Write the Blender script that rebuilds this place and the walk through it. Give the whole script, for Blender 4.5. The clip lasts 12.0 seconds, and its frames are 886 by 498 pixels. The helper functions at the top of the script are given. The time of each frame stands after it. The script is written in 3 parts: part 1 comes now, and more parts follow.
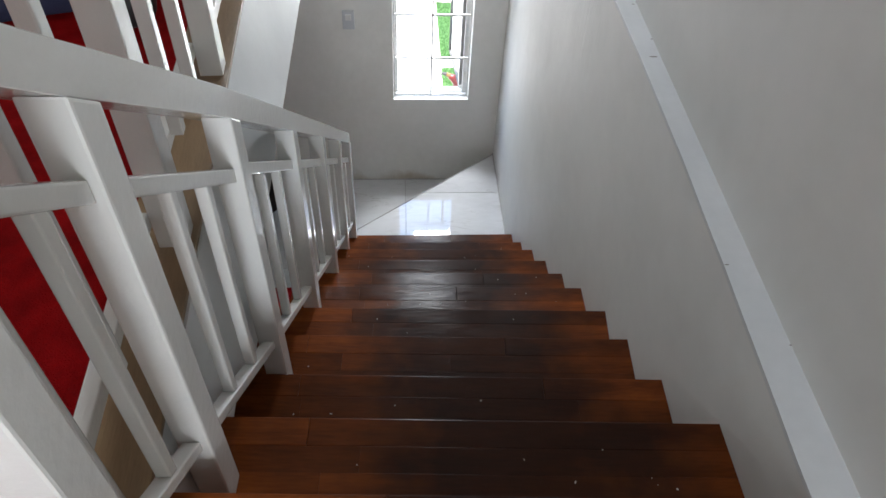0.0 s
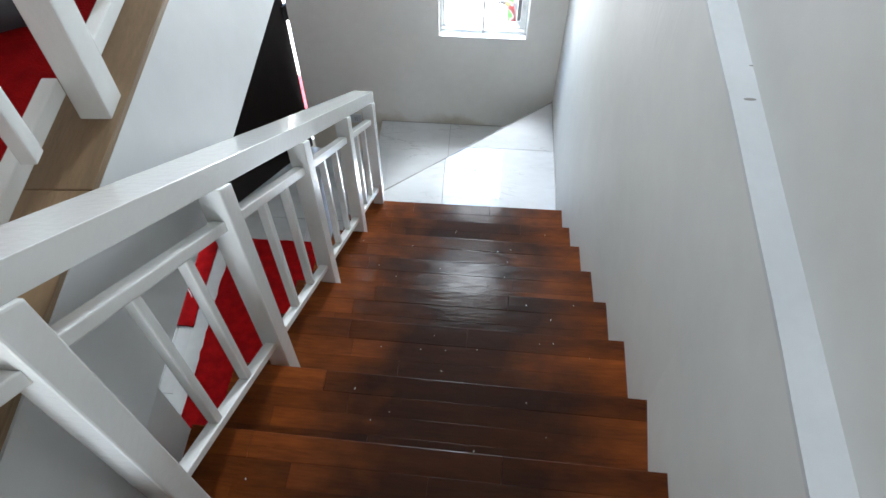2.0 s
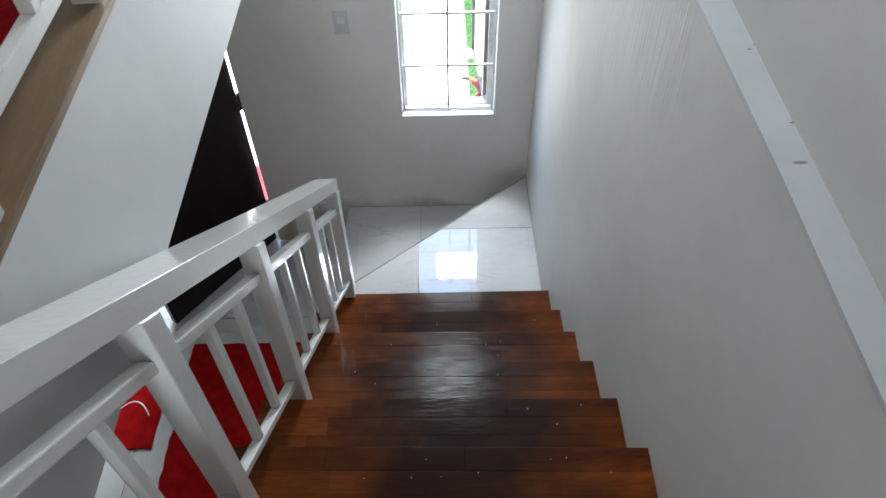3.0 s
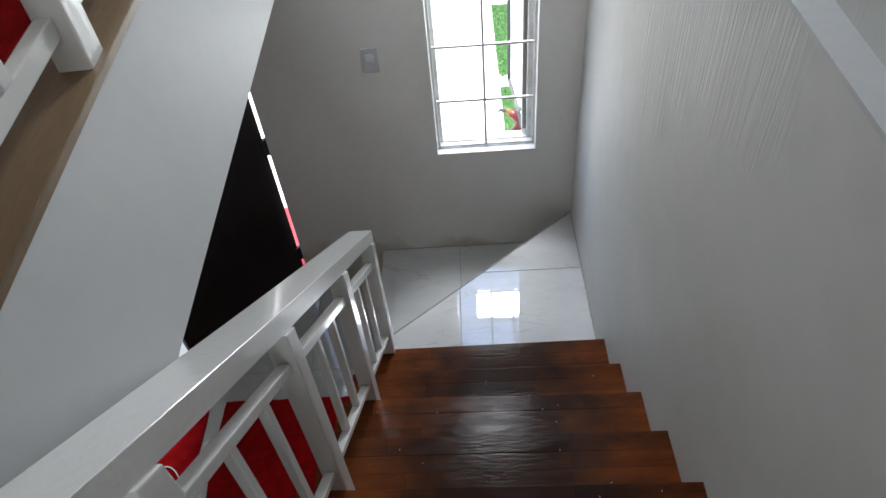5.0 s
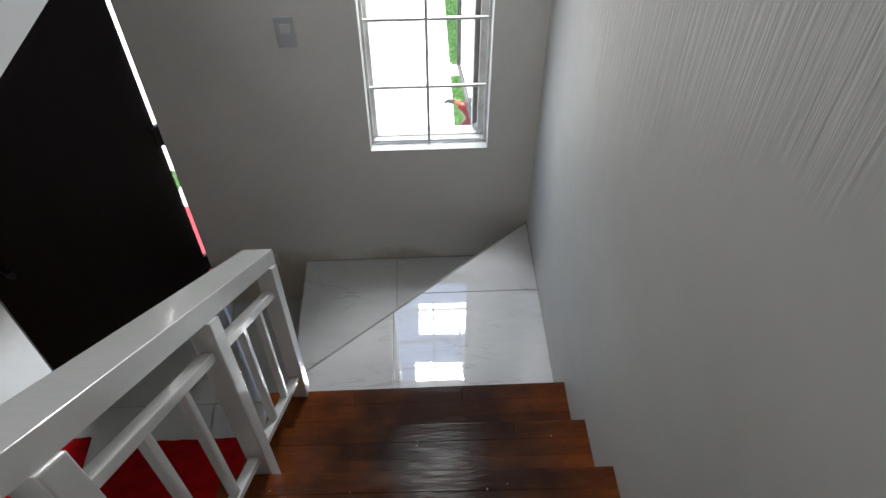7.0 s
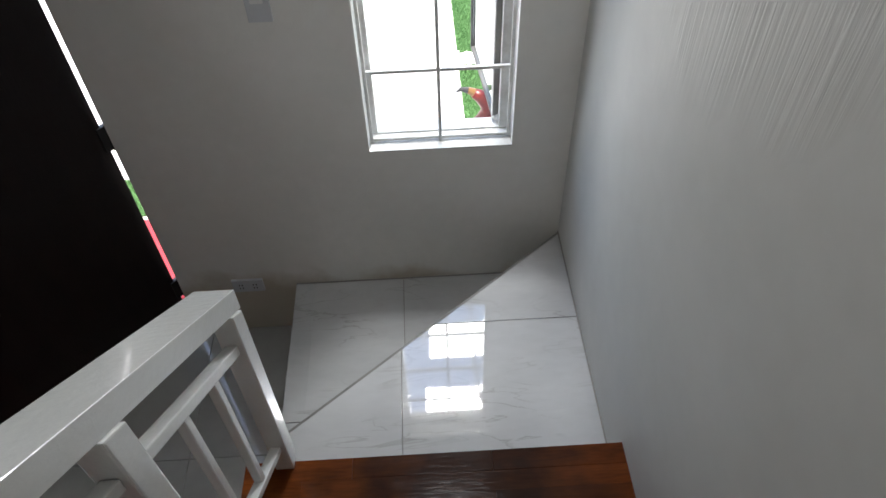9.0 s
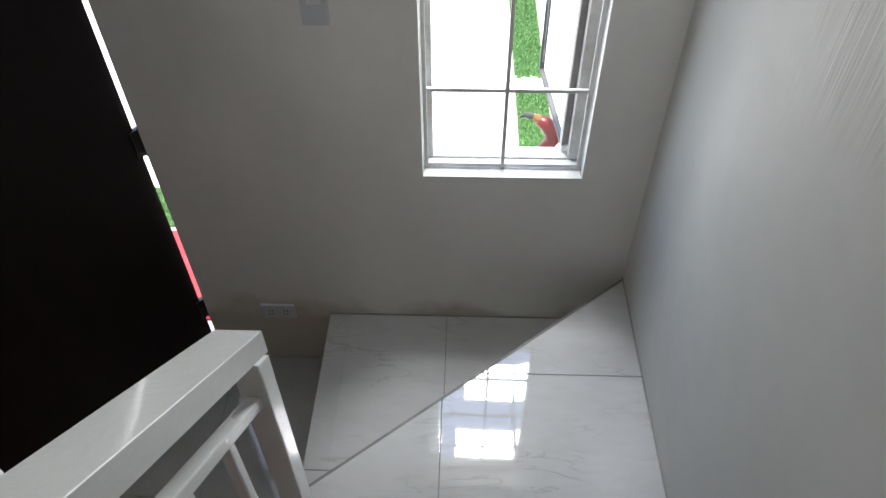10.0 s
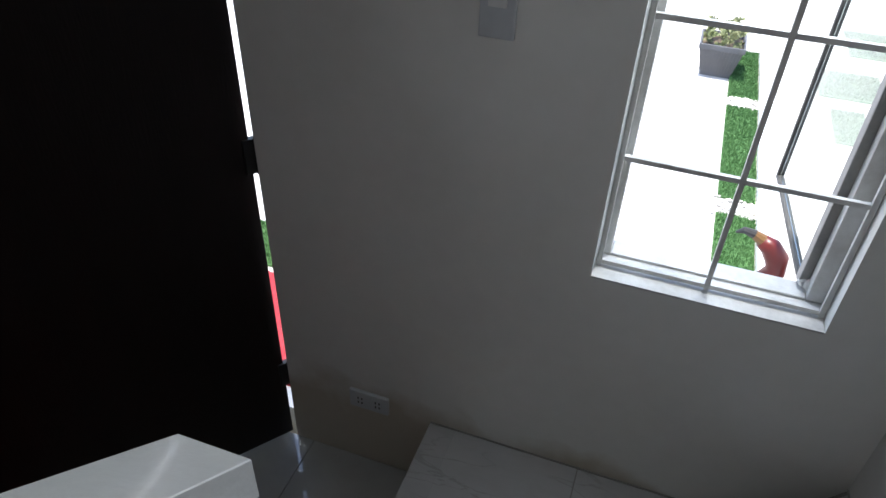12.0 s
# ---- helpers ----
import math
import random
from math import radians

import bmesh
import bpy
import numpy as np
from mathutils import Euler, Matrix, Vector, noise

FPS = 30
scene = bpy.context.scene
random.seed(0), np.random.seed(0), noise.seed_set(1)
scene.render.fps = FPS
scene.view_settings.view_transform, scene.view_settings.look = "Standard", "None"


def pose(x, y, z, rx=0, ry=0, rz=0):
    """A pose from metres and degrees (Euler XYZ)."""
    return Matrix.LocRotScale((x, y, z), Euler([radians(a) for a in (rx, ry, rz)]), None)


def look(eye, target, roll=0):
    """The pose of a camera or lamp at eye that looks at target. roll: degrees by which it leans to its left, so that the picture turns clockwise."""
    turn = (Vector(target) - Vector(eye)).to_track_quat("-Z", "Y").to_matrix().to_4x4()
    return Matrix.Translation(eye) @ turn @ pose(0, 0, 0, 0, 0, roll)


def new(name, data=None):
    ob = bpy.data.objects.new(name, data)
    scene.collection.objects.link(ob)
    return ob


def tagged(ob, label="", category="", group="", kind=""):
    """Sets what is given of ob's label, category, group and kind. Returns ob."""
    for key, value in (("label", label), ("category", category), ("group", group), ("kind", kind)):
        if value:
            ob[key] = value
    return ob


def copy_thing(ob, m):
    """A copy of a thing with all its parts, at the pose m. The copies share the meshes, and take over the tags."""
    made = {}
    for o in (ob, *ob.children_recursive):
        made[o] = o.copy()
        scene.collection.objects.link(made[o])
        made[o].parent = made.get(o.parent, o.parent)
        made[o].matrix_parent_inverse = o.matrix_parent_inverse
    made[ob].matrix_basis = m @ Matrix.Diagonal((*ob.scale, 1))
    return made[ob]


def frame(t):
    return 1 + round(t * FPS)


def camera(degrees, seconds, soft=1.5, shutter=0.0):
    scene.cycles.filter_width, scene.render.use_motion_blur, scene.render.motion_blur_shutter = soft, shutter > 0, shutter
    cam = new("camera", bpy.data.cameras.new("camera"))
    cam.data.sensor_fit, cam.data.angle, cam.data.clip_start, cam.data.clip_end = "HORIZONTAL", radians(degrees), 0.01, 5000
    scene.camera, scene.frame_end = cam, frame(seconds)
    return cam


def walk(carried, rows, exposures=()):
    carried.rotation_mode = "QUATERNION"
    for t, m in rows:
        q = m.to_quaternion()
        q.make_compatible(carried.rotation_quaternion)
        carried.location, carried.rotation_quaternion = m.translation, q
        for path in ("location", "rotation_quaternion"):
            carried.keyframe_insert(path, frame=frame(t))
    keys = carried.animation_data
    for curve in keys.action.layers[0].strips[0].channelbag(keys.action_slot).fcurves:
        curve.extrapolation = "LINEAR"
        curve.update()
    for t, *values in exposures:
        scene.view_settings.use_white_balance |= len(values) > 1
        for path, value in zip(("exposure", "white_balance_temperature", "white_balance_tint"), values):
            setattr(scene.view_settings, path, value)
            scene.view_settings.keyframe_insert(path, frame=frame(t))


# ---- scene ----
cam = camera(63.9, 12.0)

PATH = [
    (0, (-0.615, -2.94, 3.111), (-0.504, -1.559, 1.669), 2.8),
    (0.5, (-0.559, -2.755, 3.068), (-0.451, -1.518, 1.5), 2.6),
    (1, (-0.513, -2.504, 3.07), (-0.42, -1.422, 1.391), 0.6),
    (1.5, (-0.437, -2.366, 3.063), (-0.419, -1.266, 1.392), 2.2),
    (2, (-0.427, -2.261, 3.009), (-0.505, -1.12, 1.368), 0.0),
    (2.5, (-0.47, -2.127, 2.892), (-0.487, -0.821, 1.378), -0.6),
    (4.5, (-0.44, -1.898, 2.765), (-0.447, -0.58, 1.261), -2.4),
    (5, (-0.512, -1.793, 2.721), (-0.602, -0.435, 1.256), -6.0),
    (5.5, (-0.513, -1.695, 2.615), (-0.591, -0.369, 1.12), -3.7),
    (6, (-0.465, -1.562, 2.54), (-0.455, -0.231, 1.047), 1.3),
    (6.5, (-0.452, -1.44, 2.441), (-0.394, -0.096, 0.961), -0.5),
    (8.5, (-0.445, -1.017, 2.127), (-0.47, 0.3, 0.622), -0.3),
    (9, (-0.48, -0.902, 2.004), (-0.446, 0.435, 0.518), -2.0),
    (9.5, (-0.551, -0.796, 1.948), (-0.546, 0.527, 0.448), -1.6),
    (10, (-0.547, -0.705, 1.848), (-0.6, 0.686, 0.411), -0.5),
    (10.5, (-0.515, -0.606, 1.752), (-0.662, 0.808, 0.345), 0.1),
    (11, (-0.522, -0.489, 1.644), (-0.676, 0.973, 0.288), 2.2),
    (11.5, (-0.606, -0.411, 1.573), (-0.998, 1.027, 0.24), 1.5),
    (12, (-0.598, -0.291, 1.447), (-1.098, 1.204, 0.217), 2.3),
]
EXPOSURES = [(0, 3.05, 6600, 10), (0.5, 3.75, 6400, 8), (1, 4.2, 6250, 6), (1.5, 4.4, 6350, 7), (2, 3.7, 6250, 6), (2.5, 3.25, 6300, 6), (4.5, 2.65, 6450, 9),
             (6, 2.4, 6750, 10), (8.5, 2.3, 6800, 10), (10, 2.4, 6800, 10), (11, 2.1, 6800, 10), (12, 1.7, 6350, 10)]
walk(cam, [(t, look(eye, target, roll)) for t, eye, target, roll in PATH], EXPOSURES)

# ---- world and light ----
world = bpy.data.worlds.new("sky")
scene.world = world
world.use_nodes = True
SUN_FROM = Vector((-0.2, -0.03, 0.98)).normalized()
wn = world.node_tree.nodes
sky = wn.new("ShaderNodeTexSky")
sky.sky_type = "NISHITA"
sky.sun_disc = False
sky.sun_elevation = math.asin(SUN_FROM.z)
sky.sun_rotation = math.atan2(SUN_FROM.x, SUN_FROM.y)
wn["Background"].inputs["Strength"].default_value = 0.15
world.node_tree.links.new(sky.outputs[0], wn["Background"].inputs["Color"])
sun = new("sun", bpy.data.lights.new("sun", "SUN"))
sun.data.energy, sun.data.angle, sun.data.color = 2.6, radians(0.5), (1.0, 0.95, 0.88)
sun.matrix_world = look((0, 0, 0), -SUN_FROM)


def area_lamp(name, pos, target, w, h, power, color=(0.93, 0.97, 1.0)):
    lamp = new(name, bpy.data.lights.new(name, "AREA"))
    lamp.data.shape, lamp.data.size, lamp.data.size_y = "RECTANGLE", w, h
    lamp.data.energy, lamp.data.color = power, color
    lamp.matrix_world = look(pos, target)
    return lamp


# two added panels outside stand in for bright sky mirrored in the tiles
area_lamp("window_sky_high", (-0.39, 1.42, 2.02), (-0.43, 0.3, 0.35), 0.34, 0.15, 3.3)
area_lamp("window_sky_low", (-0.39, 1.42, 1.36), (-0.43, 0.2, 0.5), 0.25, 0.2, 1.7)
area_lamp("door_daylight", (-2.02, 1.05, 0.95), (-2.5, -0.6, -0.5), 0.4, 1.0, 8)
area_lamp("upper_window_daylight", (-0.43, 1.06, 3.42), (-0.6, -1.4, 1.3), 0.36, 0.85, 4.0)
# added fill lamp behind the viewpoint, brightens the flight and front wall
area_lamp("hall_daylight", (-0.4, -6.4, 3.55), (-0.6, 0, 1.8), 0.9, 1.1, 12)


# ---- materials ----
def material(name, base, rough=0.5, metal=0.0, vary=None, scale=8.0, stretch=(1, 1, 1), bump=0.0, bump_scale=60.0,
             bump_stretch=(1, 1, 1), coat=0.0, piece=0.0, spec=0.5, fine=0.0):
    """A procedural surface: two tones mixed by coarse and fine grain, a relief, and a tone that differs by piece."""
    m = bpy.data.materials.new(name)
    m.use_nodes = True
    nt = m.node_tree
    n, ln = nt.nodes, nt.links.new
    bsdf = n["Principled BSDF"]
    bsdf.inputs["Metallic"].default_value = metal
    bsdf.inputs["Coat Weight"].default_value = coat
    bsdf.inputs["Coat Roughness"].default_value = 0.08
    bsdf.inputs["Specular IOR Level"].default_value = spec
    geo = n.new("ShaderNodeTexCoord")
    mp = n.new("ShaderNodeMapping")
    mp.inputs["Scale"].default_value = stretch
    ln(geo.outputs["Object"], mp.inputs["Vector"])
    n1 = n.new("ShaderNodeTexNoise")
    n1.inputs["Scale"].default_value, n1.inputs["Detail"].default_value = scale, 6
    ln(mp.outputs[0], n1.inputs["Vector"])
    n2 = n.new("ShaderNodeTexNoise")
    n2.inputs["Scale"].default_value, n2.inputs["Detail"].default_value = scale * 9, 4
    ln(mp.outputs[0], n2.inputs["Vector"])
    add = n.new("ShaderNodeMath")
    add.operation = "MULTIPLY_ADD"
    add.inputs[1].default_value = 0.35
    ln(n2.outputs[0], add.inputs[0])
    ln(n1.outputs[0], add.inputs[2])
    ramp = n.new("ShaderNodeValToRGB")
    ramp.color_ramp.elements[0].position, ramp.color_ramp.elements[1].position = 0.45, 0.9
    ramp.color_ramp.elements[0].color = (*base, 1)
    ramp.color_ramp.elements[1].color = (*(vary or [c * 0.9 for c in base]), 1)
    ln(add.outputs[0], ramp.inputs[0])
    col = ramp.outputs[0]
    if piece:
        info = n.new("ShaderNodeObjectInfo")
        mr = n.new("ShaderNodeMapRange")
        mr.inputs["To Min"].default_value, mr.inputs["To Max"].default_value = 1 - piece, 1 + piece
        ln(info.outputs["Random"], mr.inputs["Value"])
        hsv = n.new("ShaderNodeHueSaturation")
        ln(col, hsv.inputs["Color"])
        ln(mr.outputs[0], hsv.inputs["Value"])
        col = hsv.outputs[0]
    ln(col, bsdf.inputs["Base Color"])
    rr = n.new("ShaderNodeMapRange")
    rr.inputs["To Min"].default_value, rr.inputs["To Max"].default_value = max(0.02, rough * 0.8), min(1, rough * 1.2)
    ln(n1.outputs[0], rr.inputs["Value"])
    ln(rr.outputs[0], bsdf.inputs["Roughness"])
    if bump:
        mb = n.new("ShaderNodeMapping")
        mb.inputs["Scale"].default_value = bump_stretch
        ln(geo.outputs["Object"], mb.inputs["Vector"])
        nb = n.new("ShaderNodeTexNoise")
        nb.inputs["Scale"].default_value, nb.inputs["Detail"].default_value = bump_scale, 5
        ln(mb.outputs[0], nb.inputs["Vector"])
        bp = n.new("ShaderNodeBump")
        bp.inputs["Distance"].default_value = bump
        ln(nb.outputs[0], bp.inputs["Height"])
        ln(bp.outputs[0], bsdf.inputs["Normal"])
    return m


def marble_tile():
    """Polished pale tile with soft grey clouds and thin slanting veins."""
    m = material("polished_marble_tile", (0.6, 0.605, 0.61), 0.035, vary=(0.5, 0.505, 0.51), scale=1.6, stretch=(1, 2.6, 1), piece=0.03, coat=1.0, spec=0.8)
    nt = m.node_tree
    n, ln = nt.nodes, nt.links.new
    bsdf = n["Principled BSDF"]
    bsdf.inputs["Coat Roughness"].default_value = 0.02
    base = bsdf.inputs["Base Color"].links[0].from_socket
    geo = n.new("ShaderNodeNewGeometry")
    mp = n.new("ShaderNodeMapping")
    mp.inputs["Scale"].default_value, mp.inputs["Rotation"].default_value = (1.6, 7.5, 1), (0, 0, radians(14))
    ln(geo.outputs["Position"], mp.inputs["Vector"])
    vein = n.new("ShaderNodeTexNoise")
    vein.inputs["Scale"].default_value, vein.inputs["Detail"].default_value, vein.inputs["Distortion"].default_value = 1.7, 7, 1.2
    ln(mp.outputs[0], vein.inputs["Vector"])
    sub = n.new("ShaderNodeMath")
    sub.operation = "SUBTRACT"
    sub.inputs[1].default_value = 0.52
    ln(vein.outputs[0], sub.inputs[0])
    ab = n.new("ShaderNodeMath")
    ab.operation = "ABSOLUTE"
    ln(sub.outputs[0], ab.inputs[0])
    mr = n.new("ShaderNodeMapRange")
    mr.inputs["From Min"].default_value, mr.inputs["From Max"].default_value = 0.0, 0.022
    mr.inputs["To Min"].default_value, mr.inputs["To Max"].default_value = 0.5, 0.0
    ln(ab.outputs[0], mr.inputs["Value"])
    patch = n.new("ShaderNodeTexNoise")
    patch.inputs["Scale"].default_value = 3.2
    ln(geo.outputs["Position"], patch.inputs["Vector"])
    pm = n.new("ShaderNodeMapRange")
    pm.inputs["From Min"].default_value, pm.inputs["From Max"].default_value = 0.45, 0.62
    ln(patch.outputs[0], pm.inputs["Value"])
    mul = n.new("ShaderNodeMath")
    mul.operation = "MULTIPLY"
    ln(mr.outputs[0], mul.inputs[0])
    ln(pm.outputs[0], mul.inputs[1])
    mix = n.new("ShaderNodeMixRGB")
    mix.inputs["Color2"].default_value = (0.3, 0.285, 0.27, 1)
    ln(mul.outputs[0], mix.inputs["Fac"])
    ln(base, mix.inputs["Color1"])
    ln(mix.outputs[0], bsdf.inputs["Base Color"])
    return m


def trowelled_wall():
    """White painted plaster, with runs of vertical brush ridges in patches and broad soft waves."""
    m = material("trowelled_plaster", (0.65, 0.65, 0.63), 0.6, vary=(0.58, 0.58, 0.56), scale=1.6)
    nt = m.node_tree
    n, ln = nt.nodes, nt.links.new
    geo = n.new("ShaderNodeTexCoord")
    mp = n.new("ShaderNodeMapping")
    mp.inputs["Scale"].default_value = (1, 58, 2.2)
    mp.inputs["Rotation"].default_value = (0, 0, 0)
    ln(geo.outputs["Object"], mp.inputs["Vector"])
    ridges = n.new("ShaderNodeTexNoise")
    ridges.inputs["Scale"].default_value, ridges.inputs["Detail"].default_value = 1.6, 5
    ridges.inputs["Distortion"].default_value = 0.5
    ln(mp.outputs[0], ridges.inputs["Vector"])
    patch = n.new("ShaderNodeTexNoise")
    patch.inputs["Scale"].default_value, patch.inputs["Detail"].default_value = 2.4, 3
    ln(geo.outputs["Object"], patch.inputs["Vector"])
    sep = n.new("ShaderNodeSeparateXYZ")
    ln(geo.outputs["Object"], sep.inputs[0])

    def calc(kind, a, b, c=0.0):
        m2 = n.new("ShaderNodeMath")
        m2.operation = kind
        for sock, q in zip(m2.inputs, (a, b, c)):
            if isinstance(q, (int, float)):
                sock.default_value = q
            else:
                ln(q, sock)
        return m2.outputs[0]

    above = calc("ADD", calc("MULTIPLY_ADD", sep.outputs["Y"], 0.7, sep.outputs["Z"]), -1.31)
    inside = calc("SUBTRACT", 0.62, calc("ABSOLUTE", calc("ADD", sep.outputs["Y"], 0.22), 0.0))
    reach = calc("MULTIPLY_ADD", calc("SUBTRACT", patch.outputs[0], 0.5), 0.9, calc("MINIMUM", above, inside))
    mask = n.new("ShaderNodeMapRange")
    mask.inputs["From Min"].default_value, mask.inputs["From Max"].default_value = -0.04, 0.12
    ln(reach, mask.inputs["Value"])
    mul = n.new("ShaderNodeMath")
    mul.operation = "MULTIPLY"
    ln(ridges.outputs[0], mul.inputs[0])
    ln(mask.outputs[0], mul.inputs[1])
    b1 = n.new("ShaderNodeBump")
    b1.inputs["Distance"].default_value = 0.003
    ln(mul.outputs[0], b1.inputs["Height"])
    wave = n.new("ShaderNodeTexNoise")
    wave.inputs["Scale"].default_value, wave.inputs["Detail"].default_value = 3.5, 2
    ln(geo.outputs["Object"], wave.inputs["Vector"])
    b2 = n.new("ShaderNodeBump")
    b2.inputs["Distance"].default_value = 0.006
    ln(wave.outputs[0], b2.inputs["Height"])
    ln(b1.outputs[0], b2.inputs["Normal"])
    ln(b2.outputs[0], n["Principled BSDF"].inputs["Normal"])
    return m


def tread_wood():
    """Varnished reddish hardwood, walked dark along the middle of the flight, with a scuffed glossy film."""
    m = material("varnished_hardwood", (0.26, 0.066, 0.0115), 0.42, vary=(0.07, 0.016, 0.004), scale=2.6, stretch=(0.9, 7, 7), bump=0.0007,
                 bump_scale=16, bump_stretch=(1, 3, 3), coat=0.2, piece=0.3, spec=0.05)
    nt = m.node_tree
    n, ln = nt.nodes, nt.links.new
    bsdf = n["Principled BSDF"]
    scuff = n.new("ShaderNodeTexNoise")
    scuff.inputs["Scale"].default_value, scuff.inputs["Detail"].default_value = 1.0, 5
    worn = n.new("ShaderNodeMapRange")
    worn.inputs["From Min"].default_value, worn.inputs["From Max"].default_value = 0.38, 0.6
    worn.inputs["To Min"].default_value, worn.inputs["To Max"].default_value = 0.05, 0.22
    ln(scuff.outputs[0], worn.inputs["Value"])
    ln(worn.outputs[0], bsdf.inputs["Coat Roughness"])
    crackle = n.new("ShaderNodeTexNoise")
    crackle.inputs["Scale"].default_value, crackle.inputs["Detail"].default_value = 1.0, 6
    cb = n.new("ShaderNodeBump")
    cb.inputs["Distance"].default_value = 0.0006
    ln(crackle.outputs[0], cb.inputs["Height"])
    ln(cb.outputs[0], bsdf.inputs["Coat Normal"])
    base = bsdf.inputs["Base Color"].links[0].from_socket
    geo = n.new("ShaderNodeNewGeometry")
    cm = n.new("ShaderNodeMapping")
    cm.inputs["Scale"].default_value = (18, 110, 60)
    ln(geo.outputs["Position"], cm.inputs["Vector"])
    ln(cm.outputs[0], crackle.inputs["Vector"])
    sm = n.new("ShaderNodeMapping")
    sm.inputs["Scale"].default_value = (11, 48, 20)
    ln(geo.outputs["Position"], sm.inputs["Vector"])
    ln(sm.outputs[0], scuff.inputs["Vector"])
    sep = n.new("ShaderNodeSeparateXYZ")
    ln(geo.outputs["Position"], sep.inputs[0])
    off = n.new("ShaderNodeMath")
    off.operation = "ADD"
    off.inputs[1].default_value = 0.42
    ln(sep.outputs["X"], off.inputs[0])
    ab = n.new("ShaderNodeMath")
    ab.operation = "ABSOLUTE"
    ln(off.outputs[0], ab.inputs[0])
    wob = n.new("ShaderNodeTexNoise")
    wob.inputs["Scale"].default_value, wob.inputs["Detail"].default_value = 5, 4
    ln(geo.outputs["Position"], wob.inputs["Vector"])
    add = n.new("ShaderNodeMath")
    add.operation = "MULTIPLY_ADD"
    add.inputs[1].default_value = 0.6
    ln(wob.outputs[0], add.inputs[0])
    ln(ab.outputs[0], add.inputs[2])
    mr = n.new("ShaderNodeMapRange")
    mr.inputs["From Min"].default_value, mr.inputs["From Max"].default_value = 0.46, 0.8
    mr.inputs["To Min"].default_value, mr.inputs["To Max"].default_value = 0.86, 0.0
    ln(add.outputs[0], mr.inputs["Value"])
    mix = n.new("ShaderNodeMixRGB")
    mix.inputs["Color2"].default_value = (0.008, 0.0036, 0.0028, 1)
    ln(mr.outputs[0], mix.inputs["Fac"])
    ln(base, mix.inputs["Color1"])
    ln(mix.outputs[0], bsdf.inputs["Base Color"])
    return m


def stained_plaster():
    """White painted plaster with brown damp grime creeping up from the foot of the wall."""
    m = material("stained_plaster", (0.83, 0.82, 0.785), 0.5, vary=(0.75, 0.74, 0.7), scale=2.2, bump=0.004, bump_scale=9)
    nt = m.node_tree
    n, ln = nt.nodes, nt.links.new
    bsdf = n["Principled BSDF"]
    base = bsdf.inputs["Base Color"].links[0].from_socket
    geo = n.new("ShaderNodeNewGeometry")
    sep = n.new("ShaderNodeSeparateXYZ")
    ln(geo.outputs["Position"], sep.inputs[0])
    nz = n.new("ShaderNodeTexNoise")
    nz.inputs["Scale"].default_value, nz.inputs["Detail"].default_value = 4.5, 7
    ln(geo.outputs["Position"], nz.inputs["Vector"])
    add = n.new("ShaderNodeMath")
    add.operation = "MULTIPLY_ADD"
    add.inputs[1].default_value = -0.42
    ln(nz.outputs[0], add.inputs[0])
    ln(sep.outputs["Z"], add.inputs[2])
    mr = n.new("ShaderNodeMapRange")
    mr.inputs["From Min"].default_value, mr.inputs["From Max"].default_value = -0.47, -0.36
    mr.inputs["To Min"].default_value, mr.inputs["To Max"].default_value = 0.6, 0.0
    ln(add.outputs[0], mr.inputs["Value"])
    mix = n.new("ShaderNodeMixRGB")
    mix.inputs["Color2"].default_value = (0.42, 0.33, 0.21, 1)
    ln(mr.outputs[0], mix.inputs["Fac"])
    ln(base, mix.inputs["Color1"])
    ln(mix.outputs[0], bsdf.inputs["Base Color"])
    return m


STAINED = stained_plaster()
PLASTER = material("painted_plaster", (0.74, 0.735, 0.71), 0.5, vary=(0.66, 0.655, 0.63), scale=2.2, bump=0.004, bump_scale=14)
TROWELLED = trowelled_wall()
FASCIA = material("painted_concrete", (0.66, 0.675, 0.68), 0.55, vary=(0.6, 0.615, 0.62), scale=3, bump=0.0012, bump_scale=12)
LEDGEPAINT = material("ledge_paint", (0.57, 0.59, 0.6), 0.5, vary=(0.5, 0.52, 0.53), scale=5, bump=0.0012, bump_scale=12)
GLOSS = material("gloss_white_paint", (0.76, 0.765, 0.75), 0.18, vary=(0.73, 0.735, 0.715), scale=3, bump=0.0009, bump_scale=60, coat=0.4)
TREAD = tread_wood()
PLANK = material("worn_brown_wood", (0.3, 0.2, 0.11), 0.4, vary=(0.18, 0.115, 0.06), scale=2.5, stretch=(5, 0.8, 5), bump=0.001, bump_scale=40,
                 bump_stretch=(5, 1, 5), piece=0.12)
TILE = marble_tile()
GREYTILE = material("grey_floor_tile", (0.42, 0.42, 0.41), 0.06, vary=(0.34, 0.34, 0.33), scale=2, piece=0.03, spec=0.7)
GROUT = material("grout", (0.32, 0.31, 0.29), 0.85, bump=0.001, bump_scale=200)
CARPET = material("red_carpet", (0.3, 0.004, 0.005), 1.0, vary=(0.18, 0.0025, 0.0035), scale=18, bump=0.006, bump_scale=320, spec=0.05)
DOORWOOD = material("dark_stained_door", (0.009, 0.0033, 0.0028), 0.5, vary=(0.006, 0.0025, 0.002), scale=2, stretch=(8, 8, 0.8), bump=0.0008,
                    bump_scale=30, bump_stretch=(6, 6, 0.7), spec=0.25)
STEEL = material("brushed_steel", (0.62, 0.62, 0.62), 0.25, metal=1.0)
BLACKMETAL = material("blackened_hinge_metal", (0.03, 0.028, 0.028), 0.45, metal=0.6)
SASHPAINT = material("mottled_grey_metal", (0.2, 0.195, 0.19), 0.5, vary=(0.3, 0.29, 0.27), scale=12, bump=0.0008, bump_scale=60)
